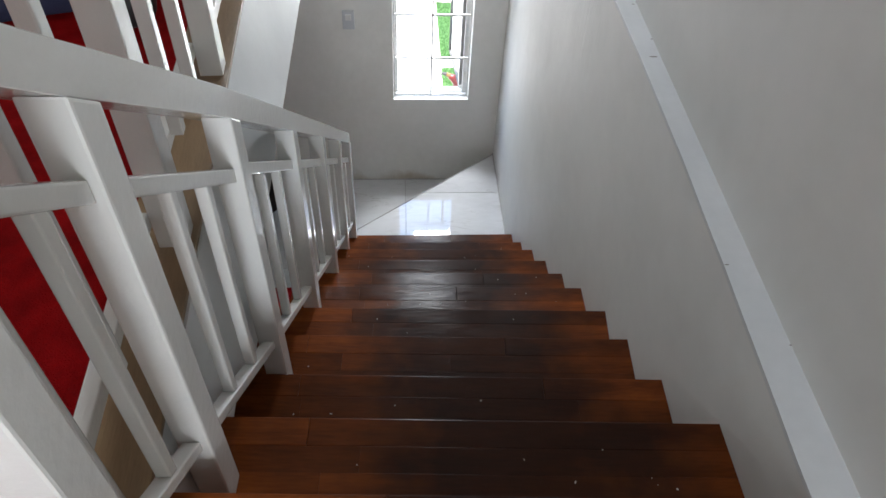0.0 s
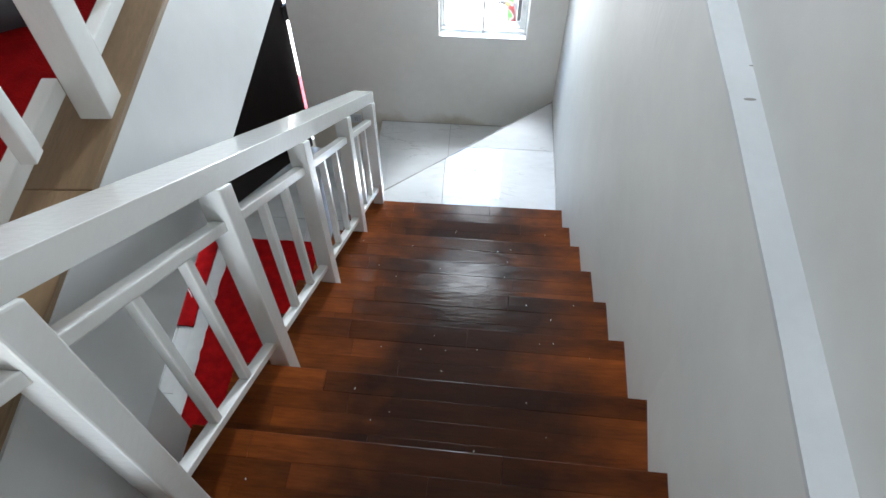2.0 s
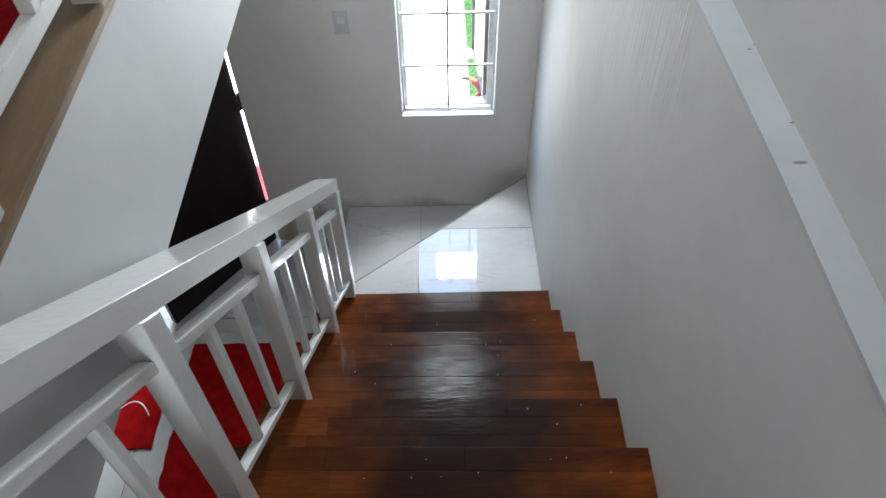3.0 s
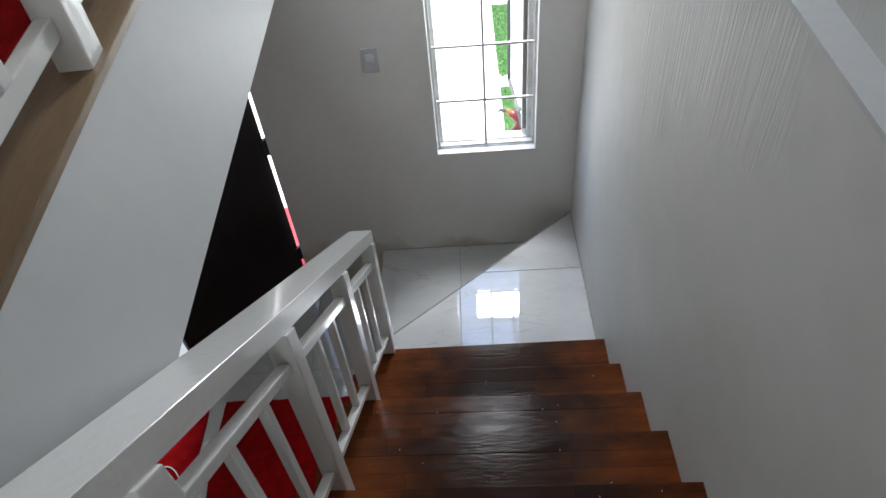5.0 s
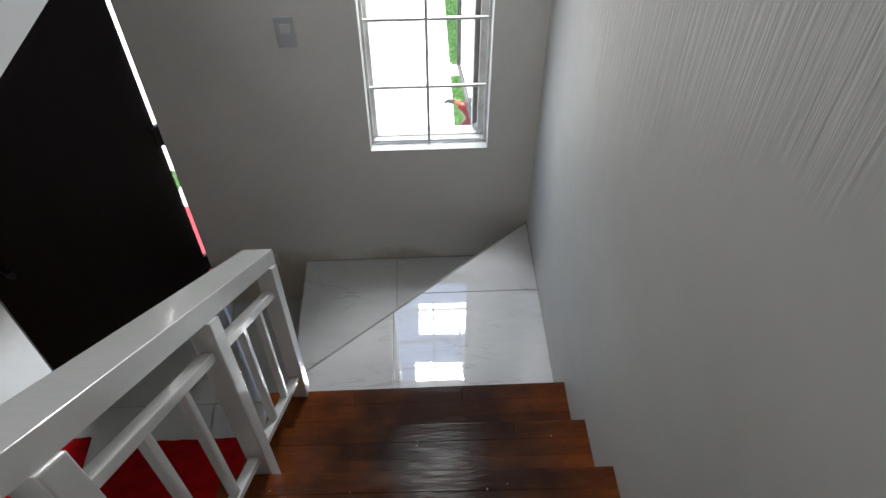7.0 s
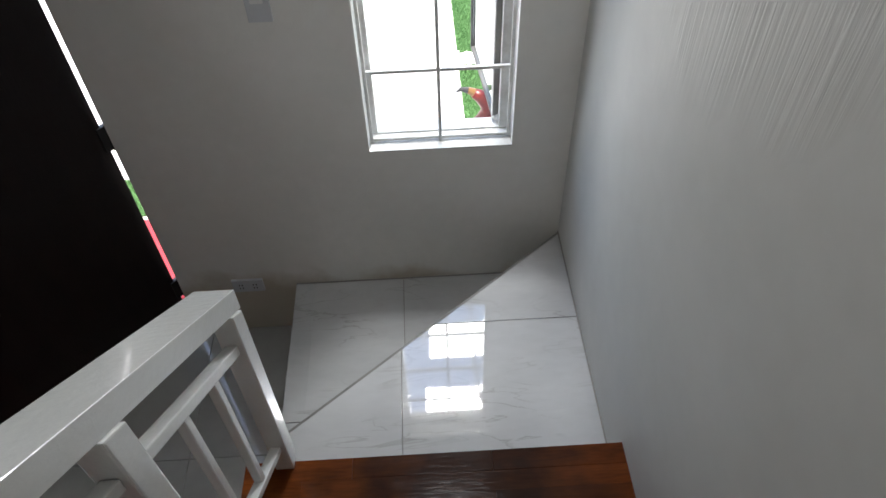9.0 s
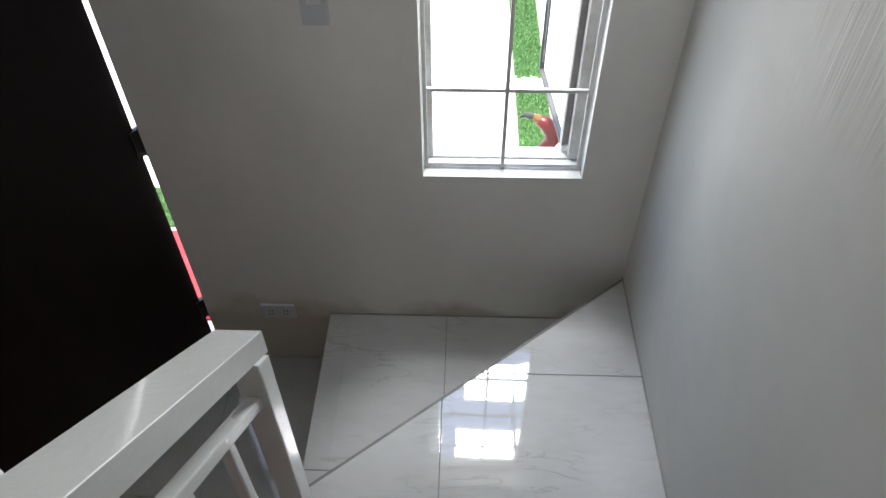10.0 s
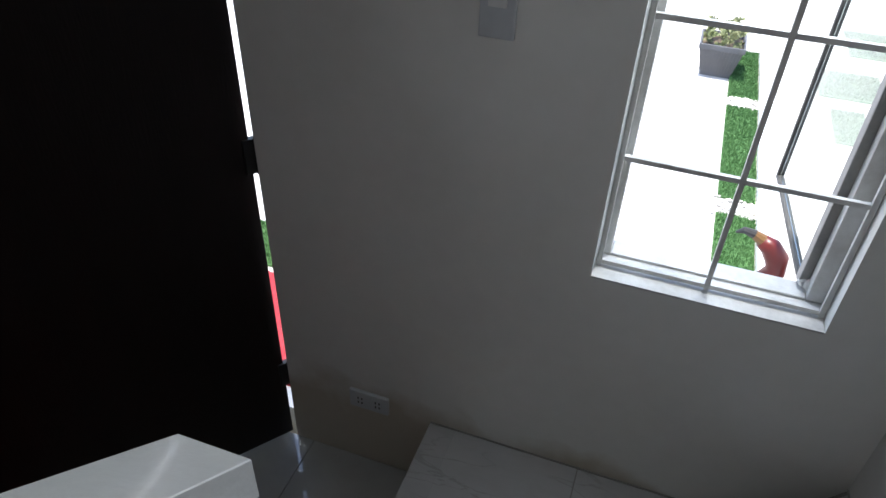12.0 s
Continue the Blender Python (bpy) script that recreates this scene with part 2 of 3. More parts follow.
FRAMEPAINT = material("white_window_paint", (0.72, 0.72, 0.7), 0.35, vary=(0.5, 0.49, 0.46), scale=9, bump=0.001, bump_scale=60)
SWITCHPLASTIC = material("bluish_plastic", (0.62, 0.64, 0.66), 0.3)
PLASTIC = material("white_plastic", (0.8, 0.8, 0.78), 0.3)
SASHDARK = material("dark_sash_grey", (0.03, 0.03, 0.03), 0.6, vary=(0.06, 0.058, 0.055), scale=14)
DARK = material("dark_plastic", (0.02, 0.02, 0.022), 0.5)
NAVY = material("navy_fabric", (0.012, 0.014, 0.045), 0.9, bump=0.002, bump_scale=200)
CONCRETE = material("pale_concrete", (0.6, 0.58, 0.55), 0.85, vary=(0.5, 0.48, 0.45), scale=1.5, bump=0.003, bump_scale=60)
TURF = material("artificial_turf", (0.045, 0.13, 0.03), 0.8, vary=(0.085, 0.19, 0.06), scale=30)
PEBBLE = material("white_pebble", (0.66, 0.64, 0.6), 0.7, vary=(0.5, 0.47, 0.42), scale=20)
OUTWALL = material("white_render", (0.78, 0.78, 0.77), 0.7, vary=(0.7, 0.7, 0.68), scale=2, bump=0.002, bump_scale=50)
POTGREY = material("grey_planter_plastic", (0.12, 0.12, 0.13), 0.6, vary=(0.1, 0.1, 0.105), scale=12, bump=0.002, bump_scale=50)
LEAF = material("pale_succulent_leaf", (0.16, 0.2, 0.08), 0.6, vary=(0.3, 0.3, 0.16), scale=15)
SOIL = material("dry_soil", (0.12, 0.09, 0.06), 0.95, bump=0.004, bump_scale=80)
REDPAINT = material("red_paint", (0.11, 0.007, 0.005), 0.4, vary=(0.09, 0.008, 0.006), scale=6)
BEAK = material("ochre_paint", (0.16, 0.08, 0.025), 0.35)
STREAK = material("pink_paint", (0.7, 0.2, 0.2), 0.4)

GLASS = bpy.data.materials.new("window_glass")
GLASS.use_nodes = True
gb = GLASS.node_tree.nodes["Principled BSDF"]
gb.inputs["Transmission Weight"].default_value, gb.inputs["Roughness"].default_value = 1.0, 0.0
gb.inputs["Base Color"].default_value = (0.86, 0.93, 0.9, 1)


# ---- building blocks ----
def add_box(bm, lo, hi):
    (x0, y0, z0), (x1, y1, z1) = lo, hi
    v = [bm.verts.new(p) for p in ((x0, y0, z0), (x1, y0, z0), (x1, y1, z0), (x0, y1, z0), (x0, y0, z1), (x1, y0, z1), (x1, y1, z1), (x0, y1, z1))]
    for f in ((3, 2, 1, 0), (4, 5, 6, 7), (0, 1, 5, 4), (1, 2, 6, 5), (2, 3, 7, 6), (3, 0, 4, 7)):
        bm.faces.new([v[i] for i in f])
    return v


def box_mesh(lo, hi, bevel=0.0):
    bm = bmesh.new()
    add_box(bm, lo, hi)
    if bevel:
        bmesh.ops.bevel(bm, geom=bm.edges[:], offset=bevel, segments=2, affect="EDGES", profile=0.6)
    return bm


def prism(points, z0, z1, bevel=0.0):
    bm = bmesh.new()
    area = sum(a[0] * b[1] - b[0] * a[1] for a, b in zip(points, points[1:] + points[:1]))
    pts = points if area > 0 else points[::-1]
    lo = [bm.verts.new((x, y, z0)) for x, y in pts]
    hi = [bm.verts.new((x, y, z1)) for x, y in pts]
    bm.faces.new(lo[::-1])
    top = bm.faces.new(hi)
    n = len(pts)
    for i in range(n):
        bm.faces.new((lo[i], lo[(i + 1) % n], hi[(i + 1) % n], hi[i]))
    if bevel:
        bmesh.ops.bevel(bm, geom=list(top.edges), offset=bevel, segments=1, affect="EDGES")
    return bm


def side_prism(points, x0, x1, bevel=0.0):
    """A prism along x from points (y, z)."""
    bm = prism(points, x0, x1)
    for v in bm.verts:
        v.co = Vector((v.co.z, v.co.x, v.co.y))
    if bevel:
        bmesh.ops.bevel(bm, geom=bm.edges[:], offset=bevel, segments=2, affect="EDGES", profile=0.6)
    return bm


def tube(bm, points, radius, sides=10):
    """A round bar through points; radius may be a list."""
    rings = []
    pts = [Vector(p) for p in points]
    for i, p in enumerate(pts):
        way = (pts[min(i + 1, len(pts) - 1)] - pts[max(i - 1, 0)]).normalized()
        a = way.orthogonal().normalized() if not rings else (side - way * side.dot(way)).normalized()
        side = a
        b = way.cross(a)
        r = radius[i] if isinstance(radius, (list, tuple)) else radius
        rings.append([bm.verts.new(p + r * (math.cos(s) * a + math.sin(s) * b)) for s in [2 * math.pi * k / sides for k in range(sides)]])
    for r0, r1 in zip(rings, rings[1:]):
        for k in range(sides):
            bm.faces.new((r0[k], r0[(k + 1) % sides], r1[(k + 1) % sides], r1[k]))
    bm.faces.new(rings[0][::-1])
    bm.faces.new(rings[-1])


def part(name, bm, mat, parent=None, label="", smooth=False):
    me = bpy.data.meshes.new(name)
    bm.normal_update()
    bmesh.ops.recalc_face_normals(bm, faces=bm.faces[:])
    bm.to_mesh(me)
    bm.free()
    if smooth:
        for p in me.polygons:
            p.use_smooth = True
    me.materials.append(mat)
    ob = new(name, me)
    ob.parent = parent
    if label:
        ob["label"] = label
    return ob


def thing(name, at, label, category, group=""):
    ob = new(name)
    ob.matrix_world = pose(*at)
    ob.empty_display_size = 0.1
    return tagged(ob, label, category, group)


def structure(name, bm, mat, label="", smooth=False):
    return tagged(part(name, bm, mat, None, label, smooth), kind="structure")


def clip(poly, a, b, c):
    """The part of a convex polygon where a x + b y <= c."""
    out = []
    for p, q in zip(poly, poly[1:] + poly[:1]):
        dp, dq = a * p[0] + b * p[1] - c, a * q[0] + b * q[1] - c
        if dp <= 0:
            out.append(p)
        if (dp < 0 < dq) or (dq < 0 < dp):
            k = dp / (dp - dq)
            out.append((p[0] + k * (q[0] - p[0]), p[1] + k * (q[1] - p[1])))
    return out


def lay_tiles(parent, poly, xs, ys, top, mat, gap=0.0015, thick=0.008):
    for x0, x1 in zip(xs, xs[1:]):
        for y0, y1 in zip(ys, ys[1:]):
            p = clip(clip(clip(clip(poly, 1, 0, x1 - gap), -1, 0, -x0 - gap), 0, 1, y1 - gap), 0, -1, -y0 - gap)
            if len(p) > 2 and abs(sum(a[0] * b[1] - b[0] * a[1] for a, b in zip(p, p[1:] + p[:1]))) > 0.0008:
                part("tile", prism(p, top - thick, top, 0.0007), mat, parent)


# ---- setting out ----
Y = [-0.006, -0.258, -0.505, -0.751, -0.998, -1.249, -1.517, -1.757, -2.011, -2.259, -2.5]
Z = [0.169, 0.36, 0.558, 0.743, 0.931, 1.131, 1.329, 1.5, 1.681, 1.904, 2.1]
LEDGE_Z = 2.1
FRONT_Y, OUT_Y = 0.965, 1.115
FLOOR_Z, WINDER_Z, UP_Z, SLAB_Z = -0.515, -0.235, 2.15, 1.84
EDGE_X = -1.03
WIN = (-0.67, -0.186, 0.44, 1.62)
DOOR = (-2.36, -1.503, FLOOR_Z, 1.55)
EDGE_R = 0.032
BACK_Y, LEFT_X, TOP_Z = -6.5, -3.6, 4.7

# ---- walls, floors and ceilings ----
# the plaster beside the stairs is not quite straight: it hollows by a few centimetres halfway down the flight
BOW_Y = [-6.5, -3.2, -2.6, -2.26, -2.01, -1.757, -1.517, -1.25, -1.0, -0.75, -0.5, -0.25, 0.0, 0.5, 0.965]
BOW_X = [-0.012, -0.012, -0.01, -0.008, 0.001, 0.016, 0.036, 0.04, 0.04, 0.033, 0.028, 0.023, 0.021, 0.017, 0.014]


TOP_Y = [-6.5, -3.0, -2.44, -2.36, -2.11, -2.03, -1.9, -1.73, -1.5, -1.3, -0.8, 0.965]
TOP_X = [-0.03, -0.015, -0.004, 0.0, 0.01, 0.014, 0.017, 0.024, 0.027, 0.031, 0.03, 0.014]


def wall_x(y, up=False):
    return float(np.interp(y, TOP_Y, TOP_X) if up else np.interp(y, BOW_Y, BOW_X))


def along_wall(off0, off1, z0, z1, y0=BACK_Y, y1=FRONT_Y, far=None, up=False):
    """A strip that follows the plaster from y0 to y1; its back lies at x = far, or off1 from the face."""
    ys = [y0] + [y0 + (y1 - y0) * k / 90 for k in range(1, 90)] + [y1]
    near = [(wall_x(y, up) + off0, y) for y in ys]
    back = [(far if far is not None else wall_x(y, up) + off1, y) for y in ys]
    return prism(near + back[::-1], z0, z1)


def plaster_wall():
    """The wall beside the flight, whose hollow eases from the treads up to the ledge."""
    bm = bmesh.new()
    cols = []
    for k in range(121):
        y = BACK_Y + (FRONT_Y - BACK_Y) * k / 120
        foot = min(2.0, max(0.0, 0.17 - 0.77 * y))
        lo, hi = wall_x(y), wall_x(y, True)
        rows = [(lo, -0.6), (lo, foot)] + [(lo + (hi - lo) * q / 6, foot + (LEDGE_Z - foot) * q / 6) for q in range(1, 7)]
        cols.append([bm.verts.new((x, y, z)) for x, z in rows] + [bm.verts.new((0.25, y, LEDGE_Z)), bm.verts.new((0.25, y, -0.6))])
    for p, q in zip(cols, cols[1:]):
        for r in range(len(p)):
            t = (r + 1) % len(p)
            bm.faces.new((p[r], p[t], q[t], q[r]))
    bm.faces.new(cols[0])
    bm.faces.new(cols[-1])
    return bm


structure("wall_right", plaster_wall(), TROWELLED, "white painted plaster wall with brushed trowel ridges beside the stairs")
structure("wall_upper", prism([(-0.02 + 0.037, BACK_Y), (0.25, BACK_Y), (0.25, FRONT_Y), (0.118, FRONT_Y), (0.07, -2.3)], LEDGE_Z + 0.002, TOP_Z), TROWELLED)


def front_wall():
    bm = bmesh.new()
    x0, x1 = LEFT_X - 0.15, 0.25
    for lo, hi in (((x0, -0.6), (DOOR[0], TOP_Z)), ((DOOR[0], DOOR[3]), (DOOR[1], TOP_Z)), ((DOOR[1], -0.6), (WIN[0], TOP_Z)),
                   ((WIN[0], -0.6), (WIN[1], WIN[2])), ((WIN[0], WIN[3]), (WIN[1], 2.89)), ((WIN[0], 4.07), (WIN[1], TOP_Z)), ((WIN[1], -0.6), (x1, TOP_Z))):
        add_box(bm, (lo[0], FRONT_Y, lo[1]), (hi[0], OUT_Y, hi[1]))
    bmesh.ops.remove_doubles(bm, verts=bm.verts[:], dist=0.0002)
    return bm


structure("wall_front", front_wall(), STAINED, "white plaster wall with a window and the front door opening")
bm = bmesh.new()
add_box(bm, (-1.034, FRONT_Y - 0.004, WINDER_Z), (0.0, FRONT_Y - 0.0005, WINDER_Z + 0.004))
structure("joint_front", bm, GROUT)
structure("joint_right", along_wall(-0.004, 0.002, 0.0005, 0.004, -0.02, FRONT_Y - 0.005), GROUT)
structure("wall_left", box_mesh((LEFT_X - 0.15, BACK_Y, -0.6), (LEFT_X, FRONT_Y, TOP_Z)), PLASTER)


def back_wall():
    bm = bmesh.new()
    # unseen opening, made up to go with the fill lamp in the hall
    for lo, hi in (((LEFT_X - 0.15, -0.6), (-0.87, TOP_Z)), ((-0.87, -0.6), (0.07, 2.95)), ((-0.87, 4.15), (0.07, TOP_Z)), ((0.07, -0.6), (0.25, TOP_Z))):
        add_box(bm, (lo[0], BACK_Y - 0.15, lo[1]), (hi[0], BACK_Y, hi[1]))
    return bm


structure("wall_back", back_wall(), PLASTER)
structure("ceiling", box_mesh((LEFT_X - 0.15, BACK_Y - 0.15, TOP_Z), (0.25, OUT_Y, TOP_Z + 0.12)), PLASTER)
structure("wall_under_slab", box_mesh((-1.17, BACK_Y, -0.6), (-1.02, -1.73, SLAB_Z)), FASCIA)

structure("ledge", along_wall(-0.002, 0, LEDGE_Z - 0.006, LEDGE_Z + 0.004, BACK_Y + 0.001, FRONT_Y - 0.001, 0.2, True), LEDGEPAINT,
          "smooth white painted ledge where the wall steps back")
random.seed(12)
for lx, ly in ((0.065, -1.262), (0.018, -2.025), (0.072, -2.22), (0.092, -0.955), (0.078, -0.968), (0.084, -1.17)):
    bm = bmesh.new()
    k = 1 if ly == -1.262 else 0.42
    bmesh.ops.create_icosphere(bm, subdivisions=2, radius=1, matrix=Matrix.Translation((lx, ly, LEDGE_Z + 0.004)) @ Matrix.Diagonal((0.012 * k, 0.0035 * k, 0.0015, 1)))
    structure("ledge_mark", bm, SASHPAINT, "small chipped hole in the painted ledge")

bm = bmesh.new()
tube(bm, [(wall_x(-0.37) + 0.012, -0.371 - 0.015 * k, 1.56 - 0.045 * k) for k in range(5)], [0.0012, 0.002, 0.0012, 0.001, 0.0006], 6)
for dy, dz in ((0.0, 0.0), (0.02, -0.025)):
    bmesh.ops.create_icosphere(bm, subdivisions=1, radius=0.006, matrix=Matrix.Translation((wall_x(-0.37) + 0.012, -0.371 + dy, 1.565 + dz)) @ Matrix.Diagonal((0.35, 1, 1, 1)))
structure("plaster_ridge", bm, TROWELLED, "thin raised ridge and two dabs in the wall plaster")

# upper floor slab: plain concrete face, open over the stairs
TURN = Matrix.Translation((-0.99, -2.0, 0)) @ Matrix.Rotation(radians(3.3), 4, "Z") @ Matrix.Translation((0.99, 2.0, 0))
bm = bmesh.new()
EDGE_YS = [BACK_Y, -2.2] + [-2.2 + (FRONT_Y + 2.2) * k / 24 for k in range(1, 25)]
edge = lambda x0, z: [(x0 + (0.02 if y < -2.2 else -(0.018 if z < 2 else 0.064) * (y + 2.0)), y, z) for y in EDGE_YS]
rings = [[bm.verts.new(q) for q in edge(x0, z) + [(LEFT_X, FRONT_Y, z), (LEFT_X, BACK_Y, z)]] for x0, z in ((-0.96, SLAB_Z), (-0.998, UP_Z - 0.02))]
for k in range(len(rings[0])):
    t = (k + 1) % len(rings[0])
    bm.faces.new((rings[0][k], rings[0][t], rings[1][t], rings[1][k])).smooth = k < len(EDGE_YS) - 1
for ring in rings:
    bm.faces.new([bm.verts.new(v.co) for v in ring])
structure("slab_edge", bm, FASCIA, "thick white painted slab edge above the lower room")
planks = structure("floor_upper_nosing", box_mesh((-1.13, -6.3, UP_Z - 0.019), (-1.002, FRONT_Y - 0.02, UP_Z - 0.008)), PLANK,
                   "worn brown wooden nosing boards along the upper floor edge")
planks.matrix_world = TURN
structure("floor_landing_upper", box_mesh((-1.036, BACK_Y, 1.86), (0.02, Y[10] - 0.06, Z[10] - 0.002)), PLANK)

structure("floor", box_mesh((LEFT_X, BACK_Y, FLOOR_Z - 0.1), (-1.035, FRONT_Y, FLOOR_Z - 0.006)), GROUT)

# stair body under the treads

def body_mesh():
    bm = bmesh.new()
    ends = Y[1:] + [-2.62]
    for y, z, e in zip(Y, Z, ends):
        add_box(bm, (-1.0, e - 0.028, -0.6), (0.05, y - 0.03, z - 0.042))
    return bm


structure("staircase_body", body_mesh(), FASCIA)


# ---- landing and winder ----
UP_POLY = [(EDGE_R, -0.028), (-0.955, -0.028), (-0.955, 0.165), (EDGE_R, FRONT_Y - 0.001)]
LOW_POLY = [(-0.957, 0.0), (-1.035, 0.0), (-1.035, FRONT_Y - 0.001), (EDGE_R, FRONT_Y - 0.001), (-0.957, 0.166)]
landing = structure("landing", prism(UP_POLY, -0.6, -0.009), GROUT, "square stair landing of polished white marble-look tiles")
winder = structure("winder_step", prism(LOW_POLY, -0.6, WINDER_Z - 0.009), GROUT, "triangular winder step of polished white tiles")


# ---- stairs ----
SKEW = [0.0, 0.5, 1.0, 1.0, 1.0, 1.4, 1.9, 2.1, 2.3, 2.4, 2.4]


def make_step(i):
    y0, y1, z = Y[i], (Y[i + 1] if i < 10 else -2.62) - 0.024, Z[i]
    step = tagged(new("stair_step"), kind="structure", label="glossy dark reddish-brown hardwood stair tread")
    step.matrix_world = pose(0, y0, z, 0, 0, -SKEW[i])
    random.seed(40 + i)
    cuts = [(y1 - y0) * q for q in (0, 0.22, 0.42, 0.61, 0.81, 1)]
    for r in range(5):
        stops = [-1.02] + sorted(random.uniform(-0.9 + 0.4 * q, -0.6 + 0.4 * q) for q in range(random.choice((1, 2)))) + [0.05]
        for s0, s1 in zip(stops, stops[1:]):
            g = 0.00005
            part("board", box_mesh((s0 + g, cuts[r + 1] + g, -0.036), (s1 - g, cuts[r] - g, -0.0001 * random.randint(0, 2)), 0.0003 if r else 0.002),
                 TREAD, step)
    low = 0.0 if i == 0 else Z[i - 1]
    part("riser", box_mesh((-1.018, -0.03, low - z + 0.001), (0.05, -0.02, -0.037)), TREAD, step)
    return step


for i in range(11):
    make_step(i)


# ---- stair railing ----
def rail_z(y, base, slope=0.8):
    return base - slope * y


def sag(y):
    """How far the upper end of the hand-made railing sinks."""
    return float(np.interp(y, [-2.5, -2.3, -2.05], [0.014, 0.011, 0.0]))


def drift(y):
    """How far the railing wanders away from the stairs towards its upper end."""
    return float(np.interp(y, [-2.7, -2.4, -1.95, -1.46, -0.9, 0.0], [-0.036, -0.028, -0.014, -0.008, -0.002, 0.0]))


def sloped_bar(name, y0, y1, base, thick, x0, x1, parent, bevel=0.004, slope=0.8):
    p = [(y0, rail_z(y0, base - thick, slope)), (y1, rail_z(y1, base - thick, slope)), (y1, rail_z(y1, base, slope)), (y0, rail_z(y0, base, slope))]
    return part(name, side_prism(p, x0, x1, bevel), GLOSS, parent)


railing = thing("stair_railing", (0, 0, 0), "white gloss painted stair railing with square posts on dark treads", "railing")
RX0, RX1 = -0.973, -0.89
POSTS = [(-0.03, Z[0]), (-0.486, Z[1]), (-0.979, Z[3]), (-1.462, Z[5]), (-1.957, Z[7]), (-2.392, Z[9])]
RUN = [0.036, -0.4, -0.95, -1.45, -1.95, -2.15, -2.4, -2.8]
bm = bmesh.new()
rings = []
for y in RUN:
    top, c = rail_z(y, 0.9 - sag(y)), 0.0012
    low = top - 0.0619
    rings.append([bm.verts.new((x, y, z)) for x, z in ((RX0 + c, top), (RX1 - c, top), (RX1, top - c), (RX1, low + c), (RX1 - c, low), (RX0 + c, low),
                                                       (RX0, low + c), (RX0, top - c))])
for p, q in zip(rings, rings[1:]):
    for k in range(8):
        bm.faces.new((p[k], p[(k + 1) % 8], q[(k + 1) % 8], q[k]))
bm.faces.new(rings[0])
bm.faces.new(rings[-1][::-1])
part("handrail", bm, GLOSS, railing)
part("newel_post", side_prism([(-2.67, 2.101), (-2.618, 2.101), (-2.618, rail_z(-2.618, 0.824)), (-2.67, rail_z(-2.67, 0.824))], -0.975, -0.862, 0.004), GLOSS, railing)
for y, z in POSTS:
    y1 = y + 0.054
    p = [(y, z + 0.001), (y1, z + 0.001), (y1, rail_z(y1, 0.838 - sag(y1))), (y, rail_z(y, 0.838 - sag(y)))]
    part("post", side_prism(p, -0.934, -0.884, 0.004), GLOSS, railing)
FEET = [y for y, z in POSTS] + [-2.661]
for k, (ya, yb) in enumerate(zip(FEET, FEET[1:])):
    lo, hi = yb + 0.0541, ya - 0.0001
    sloped_bar("upper_rail", lo, hi, 0.742 - (0.014 if k > 3 else 0), 0.032, -0.924, -0.897, railing, 0.003, 0.8)
    sloped_bar("lower_rail", lo, hi, 0.28, 0.026, -0.924, -0.897, railing, 0.003, 0.77)
    spots = (0.62,) if k == 5 else (1 / 3, 2 / 3)
    for q in spots:
        yc = lo + (hi - lo) * q
        w = 0.0105
        p = [(yc - w, rail_z(yc - w, 0.2805, 0.77)), (yc + w, rail_z(yc + w, 0.2805, 0.77)), (yc + w, rail_z(yc + w, 0.7095, 0.8)),
             (yc - w, rail_z(yc - w, 0.7095, 0.8))]
        part("baluster", side_prism(p, -0.921, -0.9, 0.003), GLOSS, railing)
for ob in railing.children:
    for v in ob.data.vertices:
        v.co.x += drift(v.co.y)

# ---- upper floor railing ----
guard = thing("gallery_railing", (-1.07, -1.4, UP_Z - 0.006), "white gloss painted railing standing on the brown floor edge", "railing")
guard.matrix_world = TURN
gx0, gx1 = -1.066, -1.012
gposts = [-2.57, -2.005, -1.432, -0.845, -0.25, 0.34, 0.86]
for y in gposts:
    part("post", box_mesh((gx0, y, UP_Z - 0.0075), (gx1, y + 0.06, UP_Z + 0.83), 0.004), GLOSS, guard)
part("handrail", box_mesh((gx0 - 0.006, gposts[0] - 0.03, UP_Z + 0.8305), (gx1 + 0.006, FRONT_Y - 0.04, UP_Z + 0.885), 0.005), GLOSS, guard)
for a, b in zip(gposts, gposts[1:]):
    sx = -0.03 if a < -2 else 0.0
    part("lower_rail", box_mesh((-1.06 + sx, a + 0.0605, UP_Z + 0.055), (-1.034 + sx, b - 0.0005, UP_Z + 0.09), 0.003), GLOSS, guard)
    part("upper_rail", box_mesh((-1.06, a + 0.0605, UP_Z + 0.7), (-1.03, b - 0.0005, UP_Z + 0.735), 0.003), GLOSS, guard)
    for s in (1 / 3, 2 / 3):
        yc = a + 0.06 + (b - a - 0.06) * s
        part("baluster", box_mesh((-1.058, yc - 0.014, UP_Z + 0.0905), (-1.032, yc + 0.014, UP_Z + 0.6995), 0.003), GLOSS, guard)


